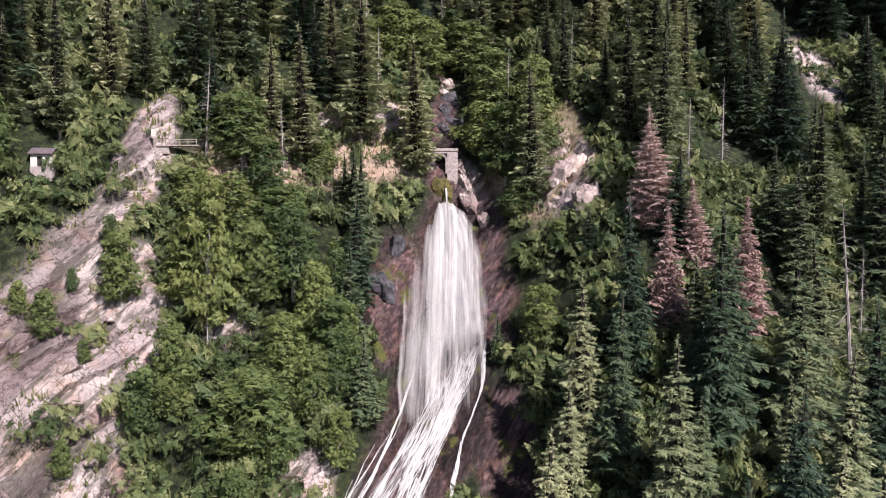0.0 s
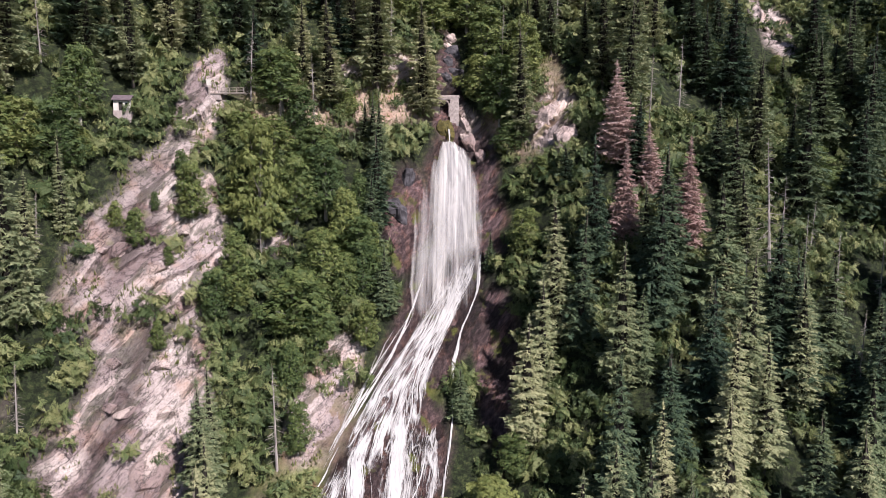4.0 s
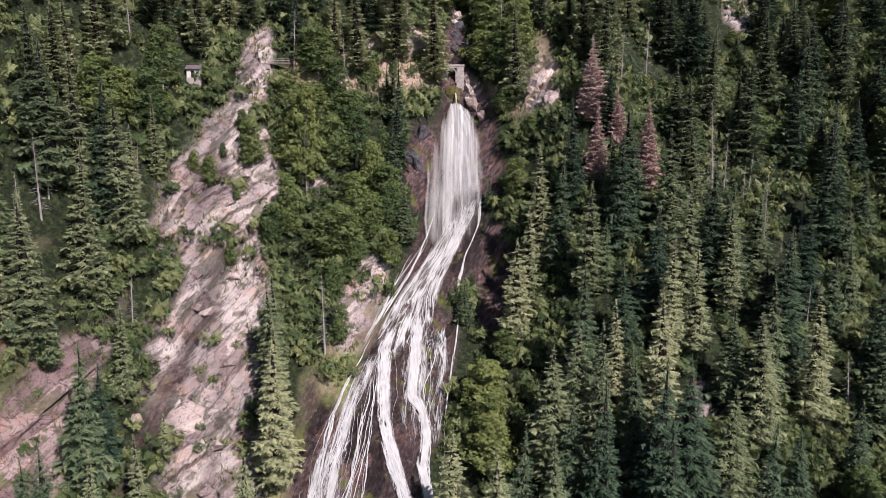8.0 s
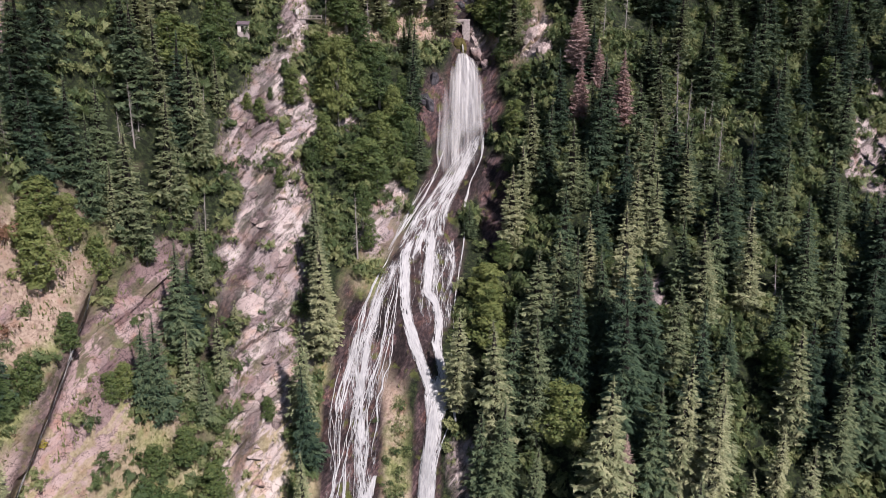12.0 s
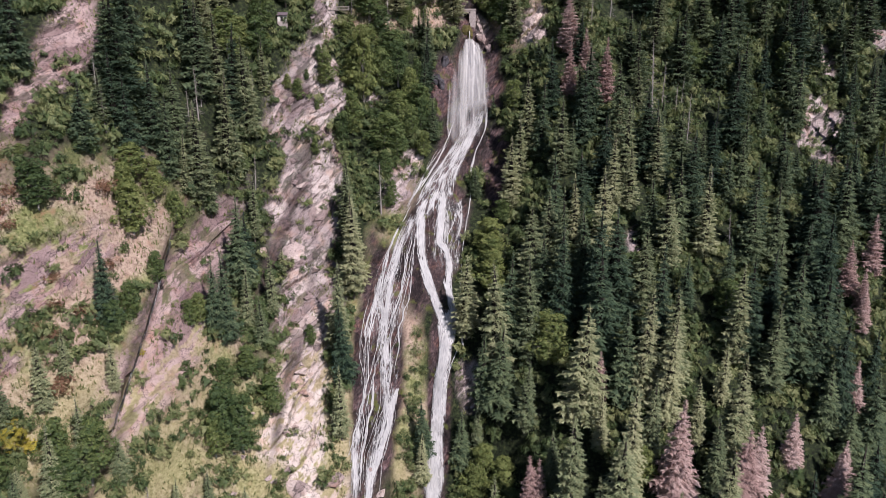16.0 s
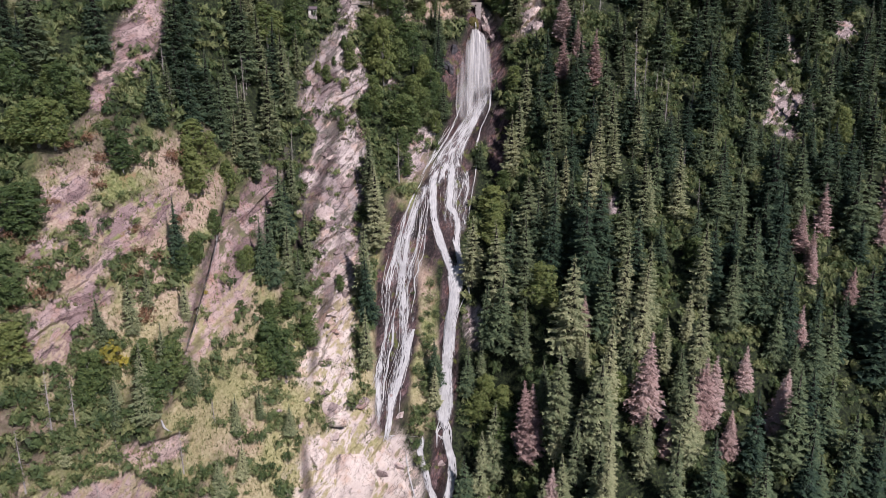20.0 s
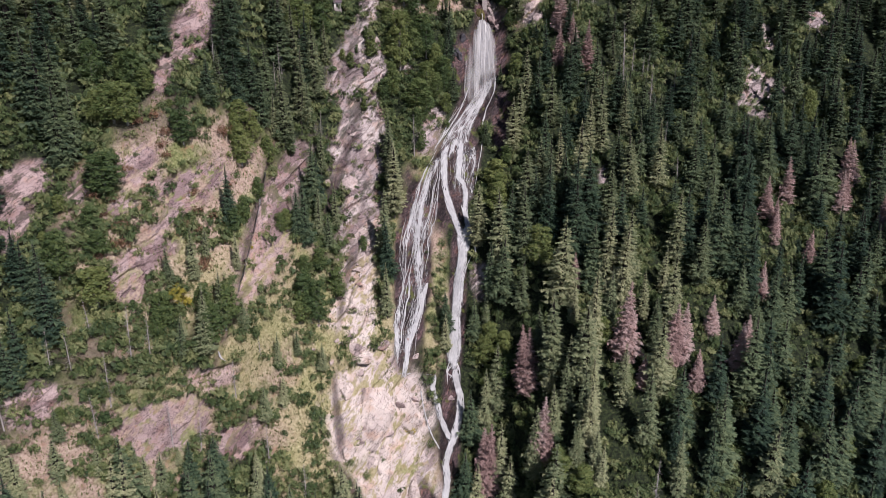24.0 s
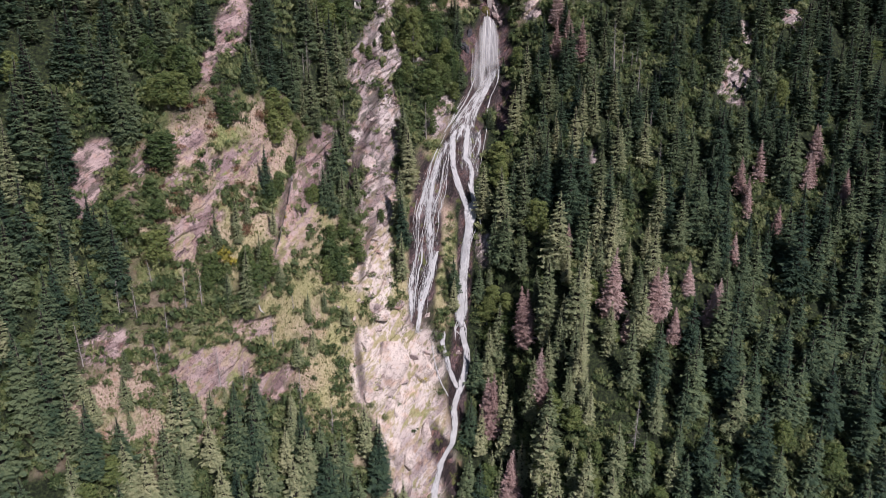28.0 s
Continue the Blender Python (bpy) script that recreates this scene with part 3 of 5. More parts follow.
def conifer_crown(rng, h, r, whorls, per, sprigs, start=0.14, droop=0.4, gaps=0.1, fine=0.34, hang=0.35, pw=0.62):
    """Whorls of drooping boughs; each bough is a comb of twigs on both sides of its spine, with a curtain of twigs hanging under it."""
    s = Soup()
    for i in range(whorls):
        t = start + (0.985 - start) * (i + rng.uniform(-0.3, 0.3)) / (whorls - 1)
        t = min(max(t, start), 0.99)
        body = r * (1 - t) ** pw * min(1.0, 0.66 + 2.2 * (t - start)) * rng.uniform(0.84, 1.1)
        off = rng.uniform(0, 6.28)
        for k in range(per if t < 0.85 else max(4, per - 2)):
            if rng.random() < gaps:
                continue
            a = off + 6.283 * (k + rng.uniform(-0.3, 0.3)) / per
            d, side = Vector((math.cos(a), math.sin(a), 0)), Vector((-math.sin(a), math.cos(a), 0))
            L, dr, z0 = max(0.35, body * rng.uniform(0.66, 1.16)), droop * rng.uniform(0.6, 1.35), h * t
            jit = rng.uniform(-0.02, 0.02) * h

            def spine(q):
                return d * (L * q) + Vector((0, 0, z0 + jit - dr * L * q + 0.40 * dr * L * q * q))
            half = 0.46 / sprigs
            for j in range(sprigs):
                q = 0.22 + 0.72 * (j + rng.uniform(0.2, 0.8)) / sprigs
                w = L * fine * (1.2 - 0.8 * q)
                for sg in (-1, 1):
                    tip = spine(min(q + 0.2, 1.08)) + side * (sg * w * rng.uniform(0.7, 1.2)) - Vector((0, 0, w * rng.uniform(0.05, 0.75)))
                    s.add(tuple(spine(q - half)), tuple(spine(q + half)), tuple(tip))
                if hang and rng.random() < hang:
                    b = spine(q)
                    s.add(tuple(b - d * half * L * 1.5), tuple(b + d * half * L * 1.2), tuple(b + side * rng.uniform(-0.16, 0.16) * L + d * rng.uniform(-0.05, 0.12) * L - Vector((0, 0, rng.uniform(0.45, 1.1) * w * 1.25))))
            s.add(tuple(spine(0.74) + side * 0.09 * L), tuple(spine(0.74) - side * 0.09 * L), tuple(spine(1.12)))
    top = Vector((0, 0, h * 1.02))
    for k in range(3):
        a = 2.1 * k
        s.add(tuple(top), (0.22 * math.cos(a), 0.22 * math.sin(a), h * 0.94), (0.22 * math.cos(a + 1.5), 0.22 * math.sin(a + 1.5), h * 0.94))
    # a near-black shell round the trunk: the crown's inner shade as shape and colour
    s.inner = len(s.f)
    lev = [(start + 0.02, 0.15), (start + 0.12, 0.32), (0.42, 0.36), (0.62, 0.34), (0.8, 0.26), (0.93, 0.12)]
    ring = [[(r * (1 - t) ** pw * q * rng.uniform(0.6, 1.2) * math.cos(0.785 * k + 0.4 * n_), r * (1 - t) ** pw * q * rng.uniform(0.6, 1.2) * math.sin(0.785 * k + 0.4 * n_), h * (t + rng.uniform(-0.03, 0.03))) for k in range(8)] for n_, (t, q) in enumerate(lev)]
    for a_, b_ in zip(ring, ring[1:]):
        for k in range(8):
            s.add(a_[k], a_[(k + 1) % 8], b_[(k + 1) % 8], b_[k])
    return s


def trunk_soup(h, r, rng, bare=0, twig=1.2):
    s = Soup()
    lean = Vector((rng.uniform(-0.012, 0.012) * h, rng.uniform(-0.012, 0.012) * h, 0))
    cuts = [(-1.5, 1.25), (0, 1.15), (0.12, 0.92), (0.45, 0.62), (0.8, 0.25), (1.0, 0.04)]
    for (a, ra), (b, rb) in zip(cuts, cuts[1:]):
        pa = Vector((0, 0, a if a < 0 else a * h)) + lean * max(a, 0) ** 2
        s.stick(pa, Vector((0, 0, b * h)) + lean * b * b, r * ra, r * rb, 6)
    for k in range(bare):
        t = 0.12 + 0.85 * (k + rng.random()) / bare
        a, L = rng.uniform(0, 6.28), twig * (1.15 - t) * rng.uniform(0.5, 1.3)
        p = Vector((0, 0, t * h)) + lean * t * t
        e = p + Vector((math.cos(a) * L, math.sin(a) * L, -L * rng.uniform(0.05, 0.55)))
        s.stick(p, e, 0.04, 0.012, 3)
        if L > 0.7:
            m = p.lerp(e, 0.55)
            s.stick(m, m + Vector((rng.uniform(-0.4, 0.4), rng.uniform(-0.4, 0.4), -0.35 * rng.random())) * L, 0.022, 0.008, 3)
    return s


def leaf_lobe(s, rng, c, rx, rz, count, size):
    for _ in range(count):
        u, a = rng.uniform(-0.55, 1), rng.uniform(0, 6.283)
        w = math.sqrt(max(0, 1 - u * u))
        n = Vector((w * math.cos(a), w * math.sin(a), u))
        k = rng.uniform(0.72, 1.08)
        p = Vector(c) + Vector((n.x * rx, n.y * rx, n.z * rz)) * k
        nn = (n + Vector((rng.gauss(0, 0.45), rng.gauss(0, 0.45), rng.gauss(0.35, 0.4)))).normalized()
        t = nn.orthogonal().normalized()
        t.rotate(Matrix.Rotation(rng.uniform(0, 6.28), 3, nn))
        b = nn.cross(t)
        z = size * rng.uniform(0.55, 1.3)
        fold = nn * (-0.3 * z)
        s.add(tuple(p - t * z * 0.7 - b * z * 0.45), tuple(p + b * z * 0.75 + fold), tuple(p + t * z * 0.9 + fold))


def broadleaf(rng, h, r, lobes, per, size):
    """A leafy crown of overlapping lobes, and the trunk and limbs that carry them."""
    crown, wood = Soup(), Soup()
    top = Vector((rng.uniform(-0.4, 0.4), rng.uniform(-0.4, 0.4), h * 0.62))
    wood.stick((0, 0, -1.2), (0, 0, h * 0.2), 0.024 * h, 0.019 * h, 6)
    wood.stick((0, 0, h * 0.2), top, 0.019 * h, 0.007 * h, 6)
    for k in range(lobes):
        t = (k + 0.5) / lobes
        zc = h * (0.12 + 0.78 * t)
        spread = r * (1.0 - 0.72 * max(0, t - 0.35)) * (0.55 + 1.2 * min(t, 0.35))
        a = 2.4 * k + rng.uniform(-0.4, 0.4)
        q = spread * rng.uniform(0.2, 0.7)
        c = Vector((q * math.cos(a), q * math.sin(a), zc))
        rr = spread * rng.uniform(0.42, 0.6)
        leaf_lobe(crown, rng, c, rr, rr * 0.72, per, size)
        root = Vector((0, 0, h * (0.15 + 0.4 * t)))
        wood.stick(root, root.lerp(c, 0.9), 0.008 * h, 0.003 * h, 3)
    leaf_lobe(crown, rng, (top.x, top.y, h * 0.9), r * 0.35, h * 0.1, per, size)
    return crown, wood


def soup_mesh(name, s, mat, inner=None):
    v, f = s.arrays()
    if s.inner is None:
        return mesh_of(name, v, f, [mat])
    return mesh_of(name, v, f, [mat, inner or SHADE_CORE], [int(k >= s.inner) for k in range(len(f))])


rng = random.Random(11)
PROTO = {}


def proto(kind, crown, wood, cm, wm, label, category, group):
    """One finished plant of a kind; its copies share the meshes."""
    base = new(kind)
    part("trunk", soup_mesh("trunk", wood, wm), base)
    if crown:
        part("crown", soup_mesh("crown", crown, cm, RED if cm is RED else None), base)
    PROTO.setdefault(kind, []).append([tagged(base, label, category, group), False])


def make_protos():
    for k in range(5):
        h = 22.0
        proto("spruce_tree", conifer_crown(rng, h, rng.uniform(3.6, 4.4), 36, 9, 3, 0.05, 0.55, 0.05, 0.46, 0.95, 0.84), trunk_soup(h, 0.26, rng), SPRUCE, BARK,
              "tall dark green spruce with drooping boughs on the slope", "tree", "spruces on the slope")
    for k in range(5):
        h = 22.0
        proto("larch_tree", conifer_crown(rng, h, rng.uniform(3.0, 3.8), 37, 9, 3, 0.10, 0.40, 0.10, 0.44, 1.0, 0.76), trunk_soup(h, 0.22, rng, 26, 1.8), LARCH, BARK,
              "airy grey-green larch with feathery hanging twigs", "tree", "larches on the slope")
    for k in range(4):
        c, w = broadleaf(rng, 13.0, 4.0, 22, 150, 0.43)
        proto("broadleaf_tree", c, w, LEAF, PALE_BARK, "leafy green broadleaf tree rooted among the rocks", "tree", "broadleaf trees by the falls")
    for k in range(3):
        h = 18.0
        proto("dead_spruce", conifer_crown(rng, h, 3.3, 36, 9, 3, 0.06, 0.42, 0.05, 0.5, 1.0, 0.76), trunk_soup(h, 0.22, rng, 24, 1.8), RED, DEAD,
              "dead spruce still covered in rusty pink needles", "tree", "dead red spruces")
    for k in range(3):
        h = 16.0
        proto("bare_dead_tree", None, trunk_soup(h, 0.2, rng, 70, 1.9), None, DEAD, "bare bleached dead conifer with broken twigs", "dead tree", "bleached dead conifers")


make_protos()


def set_plant(kind, x, z, h, own=22.0, wide=1.0, turn=None, p=None):
    """Stand a plant of height h at the face's (x, height)."""
    p = place(x, z)[0] if p is None else p
    item = PROTO[kind][rng.randrange(len(PROTO[kind]))]
    k = h / own
    m = pose(p[0], p[1] + 0.2, p[2] - 0.25, rng.gauss(0, 1.6), rng.gauss(0, 1.6), rng.uniform(0, 360) if turn is None else turn) @ Matrix.Diagonal((k * wide, k * wide, k, 1))
    if not item[1]:
        item[1] = True
        item[0].matrix_basis = m
        return item[0]
    src = item[0]
    made = copy_thing(src, m)
    made.matrix_basis = m
    return made


# landmark trees: x, height of the foot, own height
RED_TREES = ((28.6, 199, 17), (27.6, 187, 16), (32.8, 193, 13), (37.1, 186.5, 17), (42.8, 107.5, 25), (30, 124, 12), (47.6, 101, 11), (11.5, 47, 18), (3.4, 66, 18.5),
                (15.3, 94, 22), (64.9, 100, 13), (56.8, 106, 20), (77, 103, 17), (122, 140, 15.5), (130, 154, 11), (97, 136, 13), (-110, 208, 14), (70, 112, 14), (20, 80, 15), (88, 120, 13), (107, 128, 12),
                (95.0, 140.5, 14.3), (103.7, 143.8, 16.8), (128.5, 148.5, 16.1), (124.0, 141.4, 13.5), (15.0, 96.5, 20.6), (3.9, 61.8, 24.2), (11.3, 44.2, 20.3), (19.7, 82.7, 17.8), (63.8, 99.6, 13.8), (80.5, 106.6, 14.1), (96.3, 133.6, 11.9), (59.8, 107.2, 18.0), (136.1, 134.8, 15.6))
for x, z, h in RED_TREES:
    set_plant("dead_spruce", x, z, h, 18.0, rng.uniform(1.15, 1.45))
BARE_TREES = ((51.2, 181, 23), (54.8, 184.6, 13.5), (60.7, 185.4, 8.5), (60.6, 175, 14.5), (69.6, 177, 11.5), (41, 206, 16), (-22.4, 158.5, 15), (-28.5, 184.5, 7), (48.6, 73, 19.5),
                (-84, 118, 15), (-92, 112, 14), (-99, 120, 13), (-70, 99, 13), (-77, 108, 11), (66, 150, 12), (44, 175, 13), (-96, 128, 11), (-80, 96, 14), (-88, 121, 15), (-103, 122, 12), (-66, 104, 12), (-61, 112, 9), (-74, 92, 13), (-94, 104, 13), (-110, 112, 14), (-58, 84, 14), (-48, 74, 13))
for x, z, h in BARE_TREES:
    set_plant("bare_dead_tree", x, z, h, 16.0)
for k in range(46):
    x, z = ((rng.uniform(-78, 45), rng.uniform(204, 250)), (rng.uniform(-80, -52), rng.uniform(140, 190)), (rng.uniform(35, 75), rng.uniform(150, 200)))[0 if k < 26 else 1 + k % 2]
    if float(cover(np.array(x), np.array(z))[0]) < 0.3:
        set_plant("bare_dead_tree", x, z, rng.uniform(9, 15), 16.0)


SPRUCES = ((-53.6, 145.5, 22.4), (-70.5, 147.7, 17.6), (-56.3, 139.2, 16.5), (-54.2, 136.5, 20.9), (-52.7, 147.5, 16.1), (-67.7, 177.2, 19.1), (-71.0, 178.5, 19.2), (-73.5, 177.6, 17.6))
LARCHES = ((-59.0, 169.8, 25.5), (-64.1, 170.3, 18.0), (-65.1, 167.5, 14.8), (-60.1, 161.5, 18.8), (-57.2, 168.2, 16.6), (-47.4, 132.5, 13.9), (-50.9, 136.3, 17.1), (-68.6, 124.6, 16.8), (-75.8, 136.8, 14.5),
           (-57.6, 107.2, 11.8), (-73.8, 140.5, 11.4), (-30.7, 129.3, 23.7), (-28.6, 113.0, 19.2), (-52.0, 154.5, 16.5), (-46.2, 138.1, 16.1), (-80.6, 135.5, 13.0), (-67.0, 136.7, 11.8))
BROADLEAVES = ((-69.2, 166.9, 10.8), (-64.7, 161.1, 9.0), (-72.9, 168.1, 9.1), (-52.3, 118.2, 14.0), (-48.8, 115.0, 14.8), (-53.5, 116.2, 10.5), (-49.8, 127.9, 8.4), (-58.0, 141.8, 7.5), (-59.2, 142.0, 6.7),
               (-37.3, 131.6, 5.9), (-69.2, 145.9, 7.3), (-67.7, 147.1, 8.7), (-67.9, 124.7, 12.4), (-72.3, 127.3, 11.0), (-70.4, 120.9, 12.2), (-81.3, 126.6, 10.7), (-44.0, 120.3, 11.2), (-82.6, 124.3, 9.5), (-65.5, 151.7, 7.8),
               (-45.2, 187.1, 6.4), (-38.6, 190.1, 9.8), (-33.6, 176.6, 8.2), (-30.7, 177.8, 6.7), (-40.2, 173.1, 4.8), (-41.2, 196.4, 4.9), (-48.1, 189.7, 4.5), (-40.7, 183.8, 3.2), (-43.7, 191.9, 3.3))
for sort, rows, own in (("spruce_tree", SPRUCES, 22.0), ("larch_tree", LARCHES, 22.0), ("broadleaf_tree", BROADLEAVES, 13.0)):
    for x, z, h in rows:
        set_plant(sort, x, z, h, own, rng.uniform(0.95, 1.25))


# ---- the woods ----
VIEW = np.array([0.0, -110.0, 192.0])      # a point in the open air before the face, from which the crags must stay clear


def seen_at(p):
    """(x, height) of the face behind points p, looking from the open air."""
    d = p - VIEW
    best = np.full(len(p), 1.0)
    done = np.zeros(len(p), bool)
    for s in np.arange(1.0, 1.6, 0.02):
        q = VIEW + d * s
        inside = (q[:, 1] > face(q[:, 0], q[:, 2])) & ~done
        best[inside], done = s, done | inside
    q = VIEW + d * best[:, None]
    return q[:, 0], q[:, 2]


BROAD = [(10, 213, 9, 8, 0), (-5, 228, 10, 8, 0), (12, 190, 4, 12, 0), (-25, 178, 10, 24, 0), (-21, 160, 8, 12, 0), (-50, 200, 14, 9, 0), (-33, 203, 9, 9, 0), (5, 98, 6, 14, 0), (-86, 150, 22, 28, 0), (-95, 182, 14, 8, 0), (6, 150, 5, 16, 0), (-54, 121, 7, 9, 0)]
SPARSE = [(-23, 62, 11, 22, -10), (-42, 98, 18, 30, 0), (-62, 128, 8, 22, 0), (-87, 152, 20, 30, 0), (-86, 100, 24, 14, 0), (-16, 118, 6, 26, 0)]
STREAM = [(-7, 190.5, 3.6, 8, 0), (3, 193, 5.6, 12, 0), (-2.5, 174, 6.6, 13, 28), (-10, 152, 9.5, 15, 20), (-21, 124, 8, 30, 0), (-6, 118, 4, 24, 0), (-8, 80, 5, 20, 0), (-12, 56, 5, 16, -20), (0.2, 210, 4.2, 10, 0)]
HUT_GLADE = [(-52.3, 207.2, 2.0, 2.0, 0), (-38, 210.5, 4, 2.5, 0)]

nr = np.random.RandomState(3)
cx, cz = np.meshgrid(np.arange(-168, 200, 6.3), np.arange(36, 285, 5.9))
cx = (cx + nr.uniform(-3.1, 3.1, cx.shape)).ravel()
cz = (cz + nr.uniform(-2.4, 2.4, cz.shape)).ravel()
keep = (np.abs(cx - 10) < 118 + (cz - 36) * 0.42) & ~((cz > 258) & (np.abs(cx) > 150))
cx, cz = cx[keep], cz[keep]
count = len(cx)
broad = patch(cx, cz, BROAD, 0.4, 0.7, 52)
sparse = patch(cx, cz, SPARSE, 0.4, 0.6, 53)
u1, u2, u3, u4 = nr.rand(4, count)
low_right = (cz < 140) & (cx > 6)
larchy = np.clip(0.24 + 0.1 * (cx < -50) * (cz < 110) + 1.5 * fbm(cx / 30.0, cz / 30.0, 60, 3) + 0.6 * (cx < -44) * (cx > -100) * (cz > 115) * (cz < 192) + 0.2 * (cz < 130) * (cx > 5) + 0.45 * (cz > 200) * (cx < 40), 0.06, 0.85)
sunny = (cz < 106) & (cx > 2) & (cx < 56)
larchy = np.where(sunny, 1.2, np.where((cx > -37) & (cx < -10) & (cz < 172), 0.85, larchy)) - 0.5 * (cz > 170) * (cx < -70) + 0.2 * (cx > 8) * (cx < 45) * (cz > 140) - 0.3 * (cx > 60) - 0.4 * (cx > 82)
kind = np.where(u1 < 0.05 + 0.12 * sunny + 0.9 * broad, 2, np.where(u2 < larchy, 1, 0))
high = np.where(kind == 2, 6 + 8 * u3, 13 + 13 * u3)
high = np.where(low_right & (kind < 2), high * 1.12, high)
kind = np.where((sparse > 0.4) & (kind == 0), 1, kind)
high = np.where((kind < 2) & (sparse > 0.4), 7 + 8 * u3, high)
foot, _, (r0, m0, w0) = place(cx, cz)
ok = (r0 < 0.45) & (w0 < 0.35) & ~((sparse > 0.5) & (u4 > np.where(cx < -58, 0.66, 0.40))) & ~(low_right & (u4 > 0.88)) & (patch(cx, cz, STREAM, 0.2, 0.3, 54) < 0.5)
marks = np.array(RED_TREES + BARE_TREES)
mid = place(marks[:, 0], marks[:, 1])[0]
mid[:, 2] += 0.62 * marks[:, 2]
LANDMARKS = [(a, b, 1.6, 0.34 * h, 0) for a, b, h in zip(*seen_at(mid), marks[:, 2])]
spots = np.concatenate([marks, SPRUCES, LARCHES, BROADLEAVES])
ok &= np.min(np.hypot(cx[:, None] - spots[:, 0], cz[:, None] - spots[:, 1]), 1) > 3.6
for fr in (0.25, 0.5, 0.75, 0.95):
    top = foot.copy()
    top[:, 2] += high * fr
    sx, sz = seen_at(top)
    hid = np.maximum(np.maximum(patch(sx, sz, RAVINE + SLABS + CRAGS + FAR_CRAGS, 0.2, 0.4), patch(sx, sz, STREAM, 0.2, 0.3, 54)), patch(sx, sz, HUT_GLADE + LANDMARKS, 0.2, 0.1))
    bad = hid > 0.7
    high = np.where(bad, np.minimum(high, high * (fr - 0.12)), high)
ok &= (np.hypot(cx + 48.5, cz - 204.5) > 6.0) | (high < 5)        # the hut stands in a sunny gap
ok &= (high > 2.5) & ((u2 * 7.3 + u1 * 3.1) % 1.0 < np.where(kind == 2, 0.9, np.where(sunny, 0.85, np.where(cx > 12, 0.66, 0.8))))
kind = np.where(high < 5.5, 2, kind)
cx, cz, kind, high, foot = cx[ok], cz[ok], kind[ok], high[ok], foot[ok]
# the stretch that the flight passes nearest is planted tree by tree, the rest as woods
near = np.hypot((cx - 2) / 1.25, cz - 178)
KINDS = ("spruce_tree", "larch_tree", "broadleaf_tree")
OWN = (22.0, 22.0, 13.0)
single = np.zeros(len(cx), bool)
for k in range(3):
    idx = np.flatnonzero(kind == k)
    single[idx[np.argsort(near[idx])[: (240, 230, 300)[k]]]] = True
for i in np.flatnonzero(single):
    k = int(kind[i])
    set_plant(KINDS[k], cx[i], cz[i], high[i], OWN[k], rng.uniform(1.0, 1.5) * (1.0 + 0.3 * (high[i] < 12)), None, foot[i])


def woods(name, label, sel, soups, mats, own):
    """All the far plants of a kind as one mesh."""
    vs, fs, ms, tones, base = [], [], [], [], 0
    arr = []
    for crown, wood in soups:
        va, fa = crown.arrays()
        vb, fb = wood.arrays()
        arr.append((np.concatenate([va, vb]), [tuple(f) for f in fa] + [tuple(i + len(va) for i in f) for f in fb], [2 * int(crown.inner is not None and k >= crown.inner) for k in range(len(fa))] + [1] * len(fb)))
    for i in np.flatnonzero(sel):
        v, f, mi = arr[rng.randrange(len(arr))]
        p, k, w, a = foot[i], high[i] / own, rng.uniform(1.2, 1.8), rng.uniform(0, 6.283)
        lx, ly = rng.gauss(0, 0.025), rng.gauss(0, 0.025)
        c, s = math.cos(a) * k * w, math.sin(a) * k * w
        out = np.empty_like(v)
        out[:, 2] = v[:, 2] * k + p[2] - 0.25
        out[:, 0] = v[:, 0] * c - v[:, 1] * s + p[0] + lx * v[:, 2] * k
        out[:, 1] = v[:, 0] * s + v[:, 1] * c + p[1] + 0.2 + ly * v[:, 2] * k
        vs.append(out)
        tones.append(np.full(len(v), rng.random()))
        fs.extend([tuple(j + base for j in q) for q in f])
        ms.extend(mi)
        base += len(v)
    if vs:
        tagged(new(name, mesh_of(name, np.concatenate(vs), fs, mats, ms, floats={"tone": np.concatenate(tones)})), label, "woods", kind="stuff")


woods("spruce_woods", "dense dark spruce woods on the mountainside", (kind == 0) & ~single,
      [(conifer_crown(rng, 22, 3.7, 27, 8, 2, 0.06, 0.55, 0.05, 0.54, 0.9, 0.86), trunk_soup(22, 0.25, rng)) for _ in range(4)], [SPRUCE, BARK, SHADE_CORE], 22)
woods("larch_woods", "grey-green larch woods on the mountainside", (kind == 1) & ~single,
      [(conifer_crown(rng, 22, 3.5, 27, 8, 2, 0.08, 0.40, 0.08, 0.52, 0.95, 0.78), trunk_soup(22, 0.22, rng)) for _ in range(4)], [LARCH, BARK, SHADE_CORE], 22)
woods("broadleaf_woods", "green broadleaf scrub among the far crags", (kind == 2) & ~single,
      [broadleaf(rng, 13, 4.0, 12, 40, 0.95) for _ in range(3)], [LEAF, PALE_BARK], 13)


for x, z, h in ((-12, 171.5, 8), (-13, 178, 10), (-12.5, 182, 9), (-15.5, 176, 10), (-16, 184, 12), (-14.5, 189, 9), (-19, 171, 10), (-22, 166, 9), (-20, 160, 8), (-28.5, 186, 21), (-31, 178, 12), (10.4, 180.5, 3.5)):
    set_plant("broadleaf_tree", x, z, h, 13.0, 1.0 if h < 15 else 0.75)


